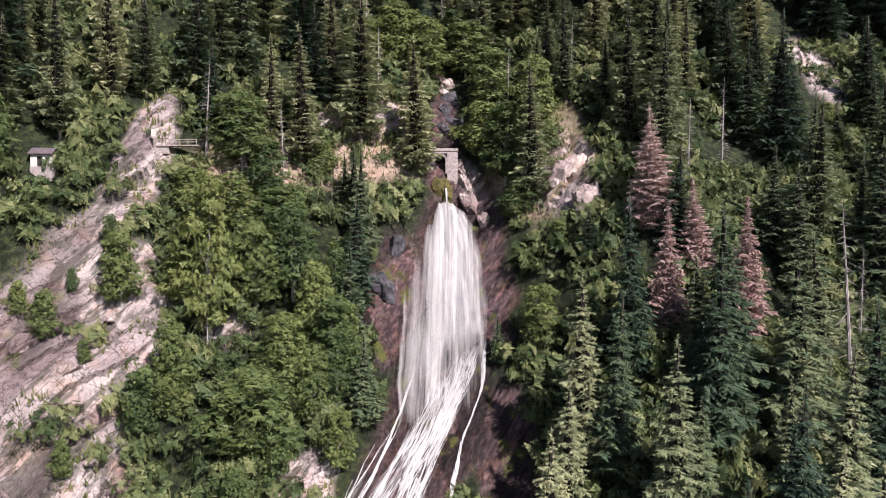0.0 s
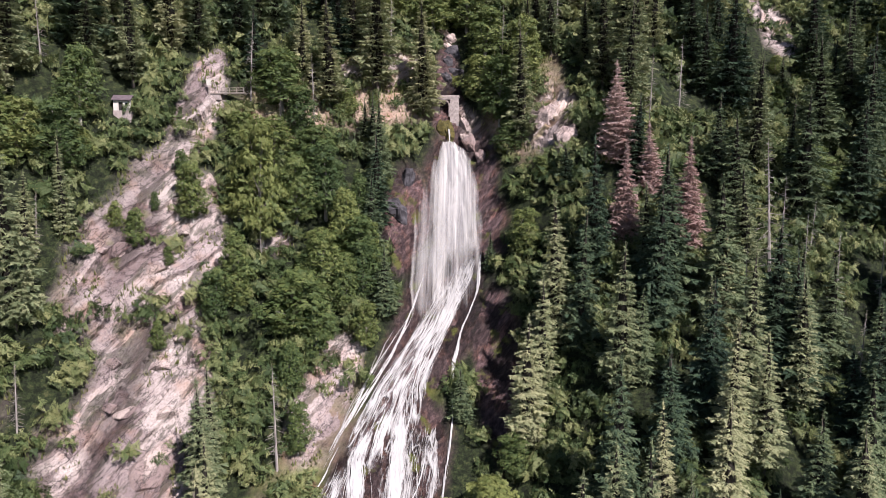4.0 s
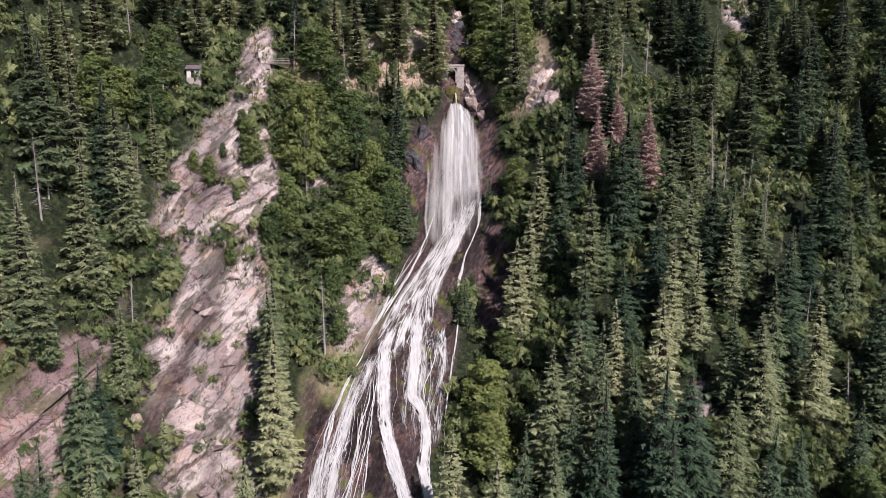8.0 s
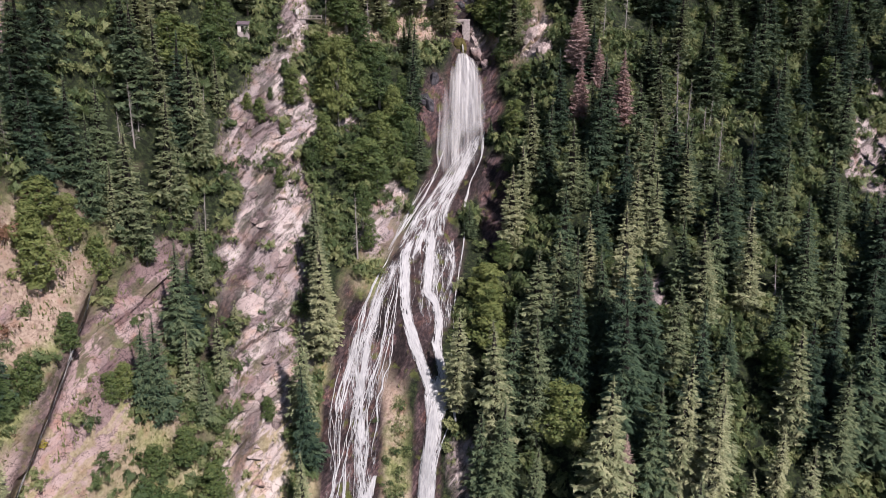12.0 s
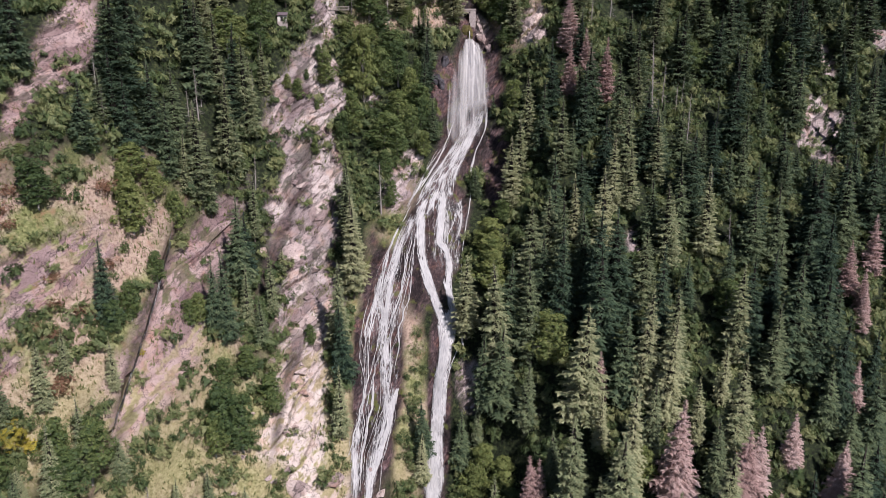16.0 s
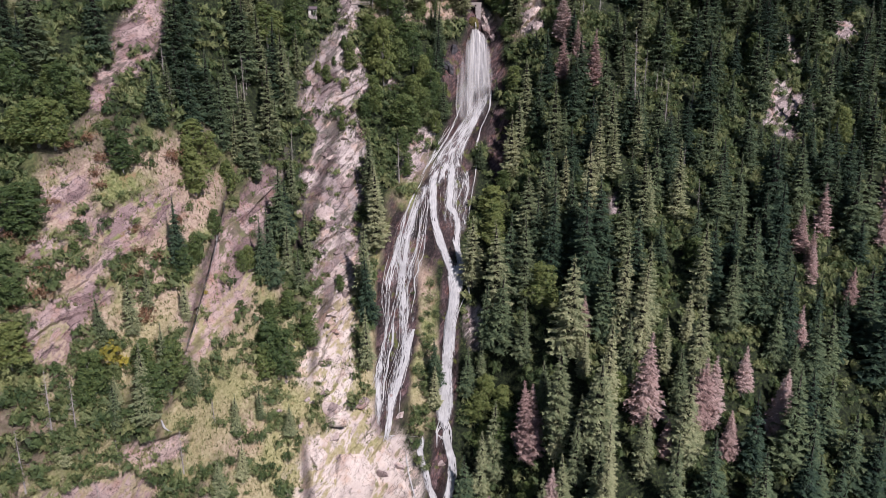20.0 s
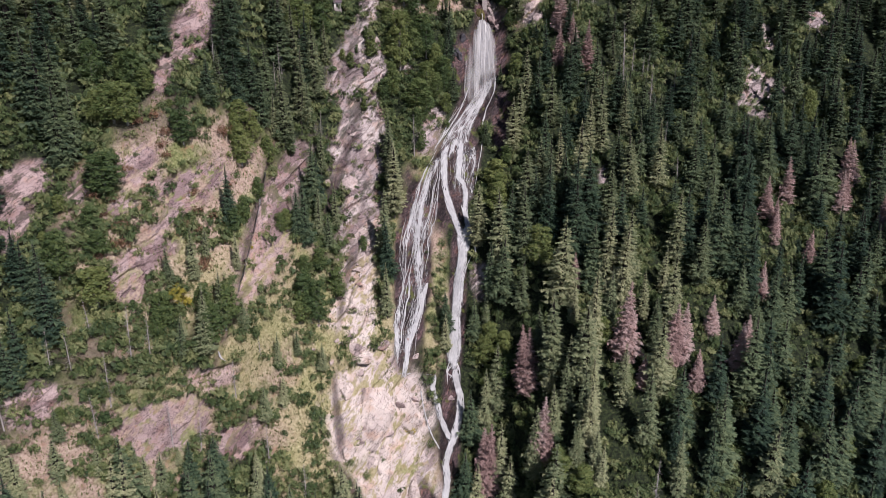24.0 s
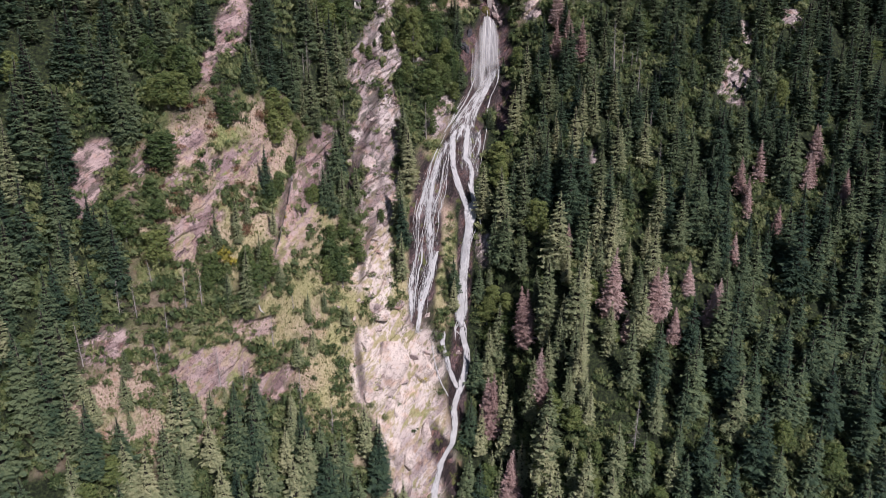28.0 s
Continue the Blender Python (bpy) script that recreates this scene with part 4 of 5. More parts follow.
# ---- shrubs, grass and stones ----
def shrub_mesh(name, mat, count_, size, stems=4):
    s = Soup()
    for k in range(5):
        a = rng.uniform(0, 6.28)
        leaf_lobe(s, rng, (0.45 * math.cos(a), 0.45 * math.sin(a), rng.uniform(0.3, 0.75)), 0.55, 0.45, count_, size)
    for k in range(stems):
        a = rng.uniform(0, 6.28)
        s.stick((0, 0, -0.4), (0.5 * math.cos(a), 0.5 * math.sin(a), 0.6), 0.03, 0.012, 3)
    return soup_mesh(name, s, mat)


LOW_SHRUBS = [shrub_mesh("shrub", SHRUB, 8, 0.44, 0) for _ in range(3)]
SHRUBS = [shrub_mesh("shrub", SHRUB, 40, 0.2) for _ in range(3)]
RUSSETS = [shrub_mesh("russet_shrub", RUSSET, 34, 0.2) for _ in range(2)]
GOLDS = [shrub_mesh("golden_shrub", GOLD, 34, 0.2)]


def set_shrub(x, z, size, meshes=SHRUBS, name="shrub", label="low green bush on the rocky slope", group="bushes on the slope"):
    p = place(x, z)[0]
    ob = new(name, meshes[rng.randrange(len(meshes))])
    ob.matrix_world = pose(p[0], p[1], p[2] - 0.1, rng.uniform(-8, 8), rng.uniform(-8, 8), rng.uniform(0, 360)) @ Matrix.Diagonal((size, size, size * rng.uniform(0.8, 1.2), 1))
    return tagged(ob, label, "bush", group)


bx, bz = nr.uniform(-118, 24, 2400), nr.uniform(70, 222, 2400)
rk1, md1, wt1 = cover(bx, bz)
fit_ = (wt1 < 0.2) & ~((rk1 > 0.6) & (nr.rand(2400) < np.where(bz < 108, 0.97, 0.8))) & ((md1 > 0.3) | (rk1 > 0.2)) & (bz > 62 - 0.25 * bx)
for i in np.flatnonzero(fit_)[:235]:
    set_shrub(bx[i], bz[i], rng.uniform(0.8, 2.4) * (1.0 if rk1[i] < 0.5 else 0.6))


for k in range(52):
    z = rng.uniform(99, 134)
    set_shrub(rng.gauss(-12.6, 1.5), z, rng.uniform(0.7, 1.7))


def scrub():
    """The mass of low bushes over the dry slopes, past those set one by one."""
    n_ = 21000
    r_ = np.random.RandomState(21)
    x, z = r_.uniform(-130, 140, n_), r_.uniform(56, 236, n_)
    rock, meadow, wet = cover(x, z)
    thick = vnoise(x / 9.0, z / 7.0, 77)
    k = (wet < 0.15) & ((rock < 0.5) | (r_.rand(n_) < np.where(z < 108, 0.02, 0.12))) & (thick > np.where(meadow > 0.35, 0.42, np.where(np.abs(x + 20) < 46, 0.24, np.where((x > 4) & (z < 150), 0.20, 0.26)))) & (patch(x, z, STREAM + HUT_GLADE, 0.2, 0.3, 54) < 0.5) & ~((x > -58) & (z < 122) & (z > 80) & (r_.rand(n_) < 0.6))
    p = place(x[k], z[k])[0]
    src = []
    for me in LOW_SHRUBS:
        v = np.empty(len(me.vertices) * 3)
        me.vertices.foreach_get("co", v)
        src.append((v.reshape(-1, 3), [tuple(q.vertices) for q in me.polygons]))
    vs, fs, tones, base = [], [], [], 0
    for i in range(len(p)):
        v, f = src[i % len(src)]
        s, a = r_.uniform(0.9, 2.6), r_.uniform(0, 6.28)
        c, q = math.cos(a) * s, math.sin(a) * s
        vs.append(np.stack([v[:, 0] * c - v[:, 1] * q, v[:, 0] * q + v[:, 1] * c, v[:, 2] * s * r_.uniform(0.8, 1.3)], 1) + p[i] - [0, 0, 0.1])
        fs.extend([tuple(j + base for j in t) for t in f])
        tones.append(np.full(len(v), r_.rand()))
        base += len(v)
    tagged(new("scrub", mesh_of("scrub", np.concatenate(vs), fs, [SHRUB], floats={"tone": np.concatenate(tones)})), "low green scrub scattered over the dry slopes", "scrub", kind="stuff")


scrub()
for _ in range(26):
    set_shrub(rng.uniform(-100, -70), rng.uniform(138, 178), rng.uniform(1.4, 2.8), RUSSETS, "russet_shrub", "russet bush turning colour on the dry slope", "russet bushes")
for x, z, s in ((-78.9, 133, 4.2), (-76.5, 131.5, 2.4), (-20, 82, 2.6), (-64, 141, 1.2)):
    set_shrub(x, z, s, GOLDS, "golden_shrub", "golden yellow bush among green ones", "golden bushes")


def tussocks():
    """Grass tufts over the meadows and ledges."""
    n_ = 46000
    r_ = np.random.RandomState(8)
    x, z = r_.uniform(-112, 20, n_), r_.uniform(72, 222, n_)
    rock, meadow, wet = cover(x, z)
    k = ((meadow > 0.4) & (rock < 0.75) | (rock > 0.1) & (rock < 0.6) | (rock >= 0.6) & (vnoise(x / 2.5, z / 2.5, 91) > np.where(z < 108, 0.85, 0.60))) & (wet < 0.25) & (patch(x, z, STREAM, 0.2, 0.3, 54) < 0.5)
    p = place(x[k], z[k])[0]
    n_ = len(p)
    v = np.empty((n_, 9, 3))
    for j in range(3):
        a, w, hgt = r_.uniform(0, 6.28, n_), r_.uniform(0.08, 0.22, n_), r_.uniform(0.25, 0.7, n_)
        o = r_.normal(0, 0.2, (n_, 3))
        side = np.stack([np.cos(a), np.sin(a), 0 * a], 1) * w[:, None]
        v[:, 3 * j] = p + o * [1, 1, 0] - side
        v[:, 3 * j + 1] = p + o * [1, 1, 0] + side
        v[:, 3 * j + 2] = p + o * 1.6 + np.stack([0 * a, 0 * a - 0.15, hgt], 1)
    f = np.arange(n_ * 9).reshape(-1, 3)
    tagged(new("grass_tufts", mesh_of("grass_tufts", v.reshape(-1, 3), f, [TURF])), "dry and green grass tufts on the slope", "grass", kind="stuff")


tussocks()


def stone_mesh(name, seed, mat=ROCK):
    bm = bmesh.new()
    bmesh.ops.create_icosphere(bm, subdivisions=3, radius=1)
    r_ = random.Random(seed)
    cuts = [(Vector((r_.gauss(0, 1), r_.gauss(0, 1), r_.gauss(0, 1))).normalized(), r_.uniform(0.38, 0.72)) for _ in range(13)]
    for v in bm.verts:
        for n_, d in cuts:
            e = v.co.dot(n_) - d
            if e > 0:
                v.co -= n_ * e
        v.co *= 1.35 + 0.5 * float(fbm(v.co.x * 1.7 + v.co.y, v.co.z * 1.7 - v.co.y, seed, 3))
    me = bpy.data.meshes.new(name)
    bm.to_mesh(me)
    bm.free()
    me.materials.append(mat)
    return me


STONES = [stone_mesh("boulder", k) for k in range(7)]


def set_stone(x, z, sx, sy, sz, tilt=0.0, label="pale angular boulder lodged on the slope", sink=0.25):
    p = place(x, z)[0]
    ob = new("boulder", STONES[rng.randrange(len(STONES))])
    ob.matrix_world = pose(p[0], p[1] + sink * sy, p[2] + sz * 0.2, rng.uniform(-20, 20), tilt, rng.uniform(-25, 25)) @ Matrix.Diagonal((sx, sy, sz, 1))
    return tagged(ob, label, "boulder", "boulders in the ravine and at its foot")


for x, z, sx, sy, sz, tilt in ((-47.5, 187, 2.0, 1.2, 1.1, -35), (-50, 152, 1.3, 1, 1.0, 0), (-41, 134, 2.6, 1.6, 2.0, 0), (-38, 136, 2.0, 1.6, 1.6, 20), (-46, 129, 1.6, 1.3, 1.5, 0), (-36, 131, 1.6, 1.2, 1.4, 10),
                               (-45, 124, 2.2, 1.4, 1.4, 10), (-37, 106, 3.6, 2, 1.8, 0), (-30, 106, 3.4, 2, 1.6, -10)):
    set_stone(x, z, sx, sy, sz, tilt)
for _ in range(70):
    x = rng.choice((rng.gauss(-41, 4.5), rng.gauss(-30, 8)))
    z = rng.uniform(104, 196) if x < -36 else rng.uniform(80, 108)
    k = rng.uniform(0.4, 1.2)
    set_stone(x, z, k * rng.uniform(1, 1.8), k, k * rng.uniform(0.7, 1.1), rng.uniform(-45, 10))


# ---- water ----
waterfall = tagged(new("waterfall"), "tall white waterfall plunging then fanning over wet brown rock", "waterfall")
waterfall.location = place(-8, 97)[0]
HOME = np.array(waterfall.location)


def sheet(name, rows, mat, parent, lift, rip=0.15, seed=1, label="", centre=0.16, rim=0.30, fade=0.0, head=0.0):
    """A skin of water over rows of (height, left x, right x); lift(q) is how far it stands off the rock at q of its fall."""
    hs = np.array([r[0] for r in rows], float)
    n_r, n_c = int(abs(hs[0] - hs[-1]) / 0.6) + 2, int(max(r[2] - r[1] for r in rows) / 0.35) + 4
    z = np.linspace(hs[0], hs[-1], n_r)
    o = np.argsort(hs)
    xl, xr = (np.interp(z, hs[o], np.array([r[k] for r in rows])[o]) for k in (1, 2))
    c = np.linspace(0, 1, n_c)
    x = xl[:, None] + (xr - xl)[:, None] * c
    zz = np.broadcast_to(z[:, None], x.shape)
    p, nrm, _ = place(x, zz)
    smooth_y = face(x, zz)
    q = (hs[0] - zz) / (hs[0] - hs[-1])
    off = lift(q) + rip * fbm(c[None] * 9 + 0 * x, zz / 7.0, seed, 3) * 2
    p = p + nrm * np.maximum(off, 0.12)[..., None]
    run = np.concatenate([[0], np.cumsum(np.hypot(np.diff(z), np.diff(p[:, n_c // 2, 1])))])
    body = centre - rim * np.abs(2 * c - 1) ** 2.5 + 0 * x - fade * (np.clip((q - 0.4) / 0.6, 0, 1) + 2.2 * np.clip((q - 0.82) / 0.18, 0, 1)) - head * np.clip(1 - q / 0.4, 0, 1)
    me = mesh_of(name, p.reshape(-1, 3) - HOME, grid_faces(n_r, n_c), [mat], smooth=True, floats={"body": body})
    flow(me, x.ravel(), np.repeat(run, n_c))
    return part(name, me, parent, label)


def flow(me, across, along):
    uv = me.uv_layers.new(name="flow")
    li = np.empty(len(me.loops), np.int32)
    me.loops.foreach_get("vertex_index", li)
    uv.data.foreach_set("uv", np.stack([across[li], along[li]], 1).ravel().astype(np.float32))


def strand(path, width, parent, lift=0.3, seed=1, mat=None, meander=0.5, name="strand", thick=0.12):
    """A rope of white water down a path of (x, height): humped across, wavering as it runs."""
    pz = np.array([q[1] for q in path], float)
    px = np.array([q[0] for q in path], float)
    n_r = max(6, int((pz.max() - pz.min()) / 0.7))
    z = np.linspace(pz[0], pz[-1], n_r)
    o = np.argsort(pz)
    x0 = np.interp(z, pz[o], px[o]) + meander * 3 * fbm(z / 4.0, 0 * z + seed * 3.7, seed, 3)
    w = width * (0.55 + 1.3 * vnoise(z / 4.0, 0 * z + seed, seed + 7)) * np.clip(np.minimum(np.arange(n_r), np.arange(n_r)[::-1]) / 4.0 + 0.15, 0, 1)
    c = np.linspace(-1, 1, 5)
    x = x0[:, None] + w[:, None] * c * 0.5
    zz = np.broadcast_to(z[:, None], x.shape)
    p, nrm, _ = place(x, zz)
    p = p + nrm * (lift + thick * w[:, None] * (1 - c**2) - 0.05)[..., None]
    body = 0.05 - 0.30 * np.abs(c) ** 2 + 0 * x
    me = mesh_of(name, p.reshape(-1, 3) - HOME, grid_faces(n_r, 5), [mat or THREAD], smooth=True, floats={"body": body})
    flow(me, x.ravel() + seed * 3.1, (z[0] - zz).ravel())
    return part(name, me, parent)


# the free plunge, in three skins, and the spray veil beside it
for k, (a, b) in enumerate(((0.0, 0.0), (0.5, -0.5))):
    sheet("plunge", [(203.2, -0.9 + a, 2.3 + b), (201.8, -1.5 + a, 3.4 + b), (199, -2.1 + a, 4.6 + b), (194, -2.9 + a, 6.0 + b), (188, -3.3 + a, 6.8 + b), (180, -4.0 + a, 6.6 + b)], PLUNGE, waterfall,
          lambda q, k=k: 0.5 + 0.35 * k + 1.5 * np.sin(np.pi * np.clip(q, 0, 1) ** 0.6 * 0.92), 0.5, 70 + k, centre=0.26 - 0.06 * k, rim=0.46, fade=0.24)
sheet("spray_veil", [(200, -2.4, 1.0), (192, -5.5, 1.0), (176, -8.6, 0.5)], PLUNGE, waterfall, lambda q: 0.6 + 1.0 * np.sin(np.pi * q), 0.3, 75, "thin grey spray drifting off the plunge", -0.06, 0.24, 0.10)
sheet("spray_veil", [(190, -5.5, 7.2), (182, -7.5, 7.0), (173, -8.5, 4.5)], PLUNGE, waterfall, lambda q: 1.6 - 0.8 * q, 0.4, 76, "pale mist at the foot of the plunge", 0.0, 0.30, 0.12, 0.35)
strand([(0.1, 206.8), (0.5, 202.4)], 0.75, waterfall, 1.2, 3, None, 0.0, "jet")
# the slide below it and its two arms
EDGE_L = [(-3.4, 184), (-3, 180), (-3.6, 176.5), (-5.8, 173.2), (-9, 169.4), (-12, 165.8), (-14.8, 161.8), (-17.2, 157), (-20.6, 150.3), (-23.5, 145), (-25, 139), (-26, 130), (-26.8, 122), (-27.3, 112), (-26.5, 97)]
EDGE_R = [(6.9, 184), (5.2, 181.2), (2.2, 175.3), (-0.6, 170.4), (-2.6, 165.9), (-2.5, 162.7), (-3, 156)]
FAN_R = [(-10.5, 162), (-12, 159), (-13.2, 154.7), (-13.8, 149.9), (-14.2, 145), (-14.8, 139.7), (-15.6, 128), (-16.4, 118), (-19.4, 108), (-20.2, 97)]


def on_edge(edge, z):
    hs = np.array([e[1] for e in edge], float)[::-1]
    return float(np.interp(z, hs, np.array([e[0] for e in edge], float)[::-1]))


wr = random.Random(5)
CORE = [(3.8, 185), (4, 182), (1.5, 177), (-1, 174), (-4, 170.5), (-8, 165), (-10.3, 160), (-12.5, 154)]


def lace(name, left, right, z0, z1, cores, base, seed, mat, lift=0.4, k_=0.30):
    """Broken white water between two edges: thick along the cores (paths, half width), torn to threads elsewhere."""
    n_r, n_c = int((z0 - z1) / 0.45) + 2, 34
    z = np.linspace(z0, z1, n_r)
    c = np.linspace(0, 1, n_c)
    xl, xr = np.array([on_edge(left, a) for a in z]), np.array([on_edge(right, a) for a in z])
    x = xl[:, None] + (xr - xl)[:, None] * c
    zz = np.broadcast_to(z[:, None], x.shape)
    body = np.full(x.shape, base) + 0.26 * fbm(x / 1.8, zz / 8.0, seed, 3)
    for path, half in cores:
        mid_ = np.array([on_edge(path, a) for a in z])[:, None]
        inside = np.clip((path[0][1] + 2 - zz) / 4, 0, 1) * np.clip((zz - path[-1][1] + 2) / 4, 0, 1)
        body = body + k_ * np.exp(-((x - mid_) / half) ** 2) * inside
    body = body - 0.35 * np.abs(2 * c - 1) ** 6 - 0.3 * np.clip(1 - (zz - z1) / (0.12 * (z0 - z1)), 0, 1) - 0.3 * np.clip(1 - (z0 - zz) / 3.0, 0, 1)
    p, nrm, _ = place(x, zz)
    p = p + nrm * (lift + 0.35 * np.clip(body, 0, 0.5))[..., None]
    me = mesh_of(name, p.reshape(-1, 3) - HOME, grid_faces(n_r, n_c), [mat], smooth=True, floats={"body": body})
    flow(me, (c[None] * float(np.mean(xr - xl)) + 0 * x).ravel() + seed, np.repeat((z0 - z) * 1.3, n_c))
    return part(name, me, waterfall)


ARM_A = [(-10.5, 163), (-12.3, 159), (-12.1, 153), (-11.7, 148.4), (-10.2, 143.8), (-8.3, 139.9), (-6.2, 135.5), (-5, 132)]
ARM_B = [(-6.5, 164), (-7, 160.4), (-7.2, 151.5), (-5.4, 148.9), (-4.7, 145.8), (-5.2, 142.6), (-4.1, 139.2), (-3.2, 135.5), (-4.2, 132)]
LEFT_CORE = [(-13, 160), (-15, 156), (-17.5, 150), (-19.5, 143), (-20.2, 134), (-19.5, 124), (-18.6, 117), (-21.5, 108), (-23, 97)]
lace("main_slide", EDGE_L[:8], EDGE_R, 184, 156, [(CORE, 2.2), ([(6, 184), (4.6, 180), (1.6, 174.5), (-1.4, 169.5), (-4, 165), (-5.5, 160)], 1.2), ([(-1, 183), (-1.6, 177), (-4.2, 173.2), (-7.4, 169.4), (-10.4, 165.8), (-13.2, 161)], 0.8)], -0.115, 81, WATER, 0.4, 0.19)


def threads(count_, left, right, hi, lo, widths, seed, spread=0.45):
    """Long threads of water between two edges, which drift across and run into one another."""
    for k in range(count_):
        f, z0, z1 = wr.random(), wr.uniform(*hi), wr.uniform(*lo)
        n_ = max(5, int((z0 - z1) / 3))
        path = []
        for j in range(n_ + 1):
            z = z0 + (z1 - z0) * j / n_
            g = min(max(f + spread * float(fbm(z / 11.0, f * 3.0 + 0.3 * seed, seed, 2)) * 2, 0.0), 1.0)
            l_, r_ = on_edge(left, z), on_edge(right, z)
            path.append((l_ + (r_ - l_) * g, z))
        strand(path, wr.choice(widths), waterfall, 0.3 + 0.25 * wr.random(), 100 * seed + k, None, 0.55)


FINE = (0.05, 0.07, 0.1, 0.14, 0.24)
threads(12, EDGE_L, EDGE_R, (170, 184), (157, 166), FINE, 1)
threads(9, [(-6.5, 180), (-8.4, 174), (-11, 169.5), (-14.5, 163), (-18, 156)], EDGE_L, (170, 180), (158, 165), (0.07, 0.1, 0.15, 0.22), 2)
threads(26, EDGE_L, FAN_R, (146, 161), (122, 140), FINE, 3)
threads(22, EDGE_L, FAN_R, (122, 144), (97, 116), FINE, 4)
threads(7, [(-10.5, 162), (-10.8, 156), (-10.4, 149), (-9, 143), (-6.5, 135)], [(0.6, 162), (0.4, 156), (-1.4, 149), (-1.8, 143), (-2.4, 135)], (152, 162), (136, 150), FINE, 5)
lace("left_fan", [(-13.5, 161)] + EDGE_L[7:], FAN_R, 160, 97, [(LEFT_CORE, 1.1), ([(-21, 146), (-24, 136), (-25.2, 124), (-25.6, 110), (-25, 97)], 0.8), ([(-15.5, 140), (-16.5, 124), (-18, 116)], 0.6)], -0.105, 85, WATER, 0.35, 0.16)
for k in range(5):
    strand([(-16.6 + wr.uniform(-0.5, 0.5), 122), (-18.5, 114), (-21.5 + wr.uniform(-0.5, 0.5), 106), (-22.5 + wr.uniform(-0.9, 0.9), 97)], 0.7, waterfall, 0.35, 270 + k, None, 0.5)
for arm, wid, sd in ((ARM_A, 1.5, 87), (ARM_B, 1.35, 88)):
    lace("arm", [(x - wid, z) for x, z in arm], [(x + wid, z) for x, z in arm], arm[0][1], 132, [(arm, 0.7 * wid)], -0.07, sd, WATER, 0.5, 0.26)
lace("right_curtain", [(-9.5, 163), (-10.8, 157), (-10.5, 150), (-8, 143)], [(0.6, 163), (0.5, 156), (-1.3, 149), (-2.2, 143)], 163, 143, [([(-2.2, 160), (-1.6, 152), (-2.6, 145)], 0.8), ([(-6.8, 160), (-7.2, 151)], 1.6)], -0.05, 95, WATER, 0.4, 0.12)
strand([(-5, 142), (-3, 137), (-1.2, 133), (-0.8, 129.5)], 0.5, waterfall, 0.4, 371, None, 0.3)
strand([(6.2, 184), (5.4, 178.5), (3.6, 174.5), (2.2, 172), (0.9, 167), (0.8, 160), (-0.4, 155), (-1.6, 148)], 0.42, waterfall, 0.35, 372, None, 0.2)
strand([(-3.8, 180.5), (-6.0, 175.4), (-8.0, 171), (-10.6, 167), (-13, 163.5)], 0.3, waterfall, 0.35, 373, None, 0.3)


def ribbon(name, path, half, seed, base=-0.10, k_=0.28, lift=0.45):
    """A streaky run of white water down one path of (x, height, width factor)."""
    run_ = [(x, z) for x, z, _ in path]
    lace(name, [(x - half * w, z) for x, z, w in path], [(x + half * w, z) for x, z, w in path], path[0][1], path[-1][1], [(run_, 0.62 * half)], base, seed, WATER, lift, k_)


ribbon("right_drop", [(-4.6, 138, 1.6), (-4.5, 134, 1.5), (-5.0, 130.5, 0.9), (-6.1, 124, 0.9), (-7.1, 113, 1.0), (-7.5, 104, 1.3), (-7.4, 96.5, 1.5)], 2.1, 90, 0.04, 0.27)
ribbon("right_drop", [(-5.0, 134, 0.8), (-5.2, 130.5, 0.8), (-6.3, 124, 0.8), (-7.4, 113, 0.9), (-7.8, 104, 1.1), (-7.6, 96, 1.4)], 1.7, 91, 0.05, 0.25, 0.8)
ribbon("lower_run", [(-7.2, 97.5, 1.2), (-7, 95, 0.8), (-5.2, 89, 0.9), (-5, 85, 1.1), (-7, 78, 1.2), (-9.4, 72, 1.1), (-9, 66, 0.9), (-10, 61, 0.9), (-13.5, 56, 1.0), (-15, 49, 1.1), (-16, 38, 1.0)], 1.45, 92, 0.0, 0.27)
ribbon("lower_run", [(-13, 97, 0.8), (-14, 93, 0.9), (-11.4, 84, 1.0), (-9, 79, 1.1), (-7.8, 76, 1.1)], 1.1, 93, -0.01, 0.27)
ribbon("lower_run", [(-18.5, 97.5, 0.7), (-16.5, 88, 0.7), (-14, 80, 0.6), (-10.5, 74, 0.7)], 0.5, 94, -0.12, 0.2)
for k in range(12):
    z0 = wr.uniform(128, 136)
    strand([(-3.6 + wr.uniform(-2.4, 2.0), z0), (-5.0 + wr.uniform(-1.2, 0.8), z0 - 6), (-5.6 + wr.uniform(-1.0, 0.8), z0 - 14)], wr.choice((0.14, 0.2, 0.3)), waterfall, 0.4, 380 + k, None, 0.3)
for k in range(10):
    strand([(-7.4 + wr.uniform(-1.6, 1.4), wr.uniform(98, 102)), (-7.4 + wr.uniform(-2.2, 2.0), 96), (-7 + wr.uniform(-2.4, 2.0), wr.uniform(91, 94.5))], 0.3, waterfall, 0.4, 395 + k, None, 0.2)
strand([(-27, 98.6), (-24, 97.4), (-20, 97.8), (-14, 96.4)][::-1], 0.8, waterfall, 0.4, 420, None, 0.1)
for k in range(7):
    x = -5.8 + 0.3 * k + wr.uniform(-0.2, 0.2)
    strand([(x, wr.uniform(198, 204)), (x - 0.5, 196), (x - 0.8, wr.uniform(186, 192))], 0.22, waterfall, 0.3, 430 + k, VEIL, 0.4)

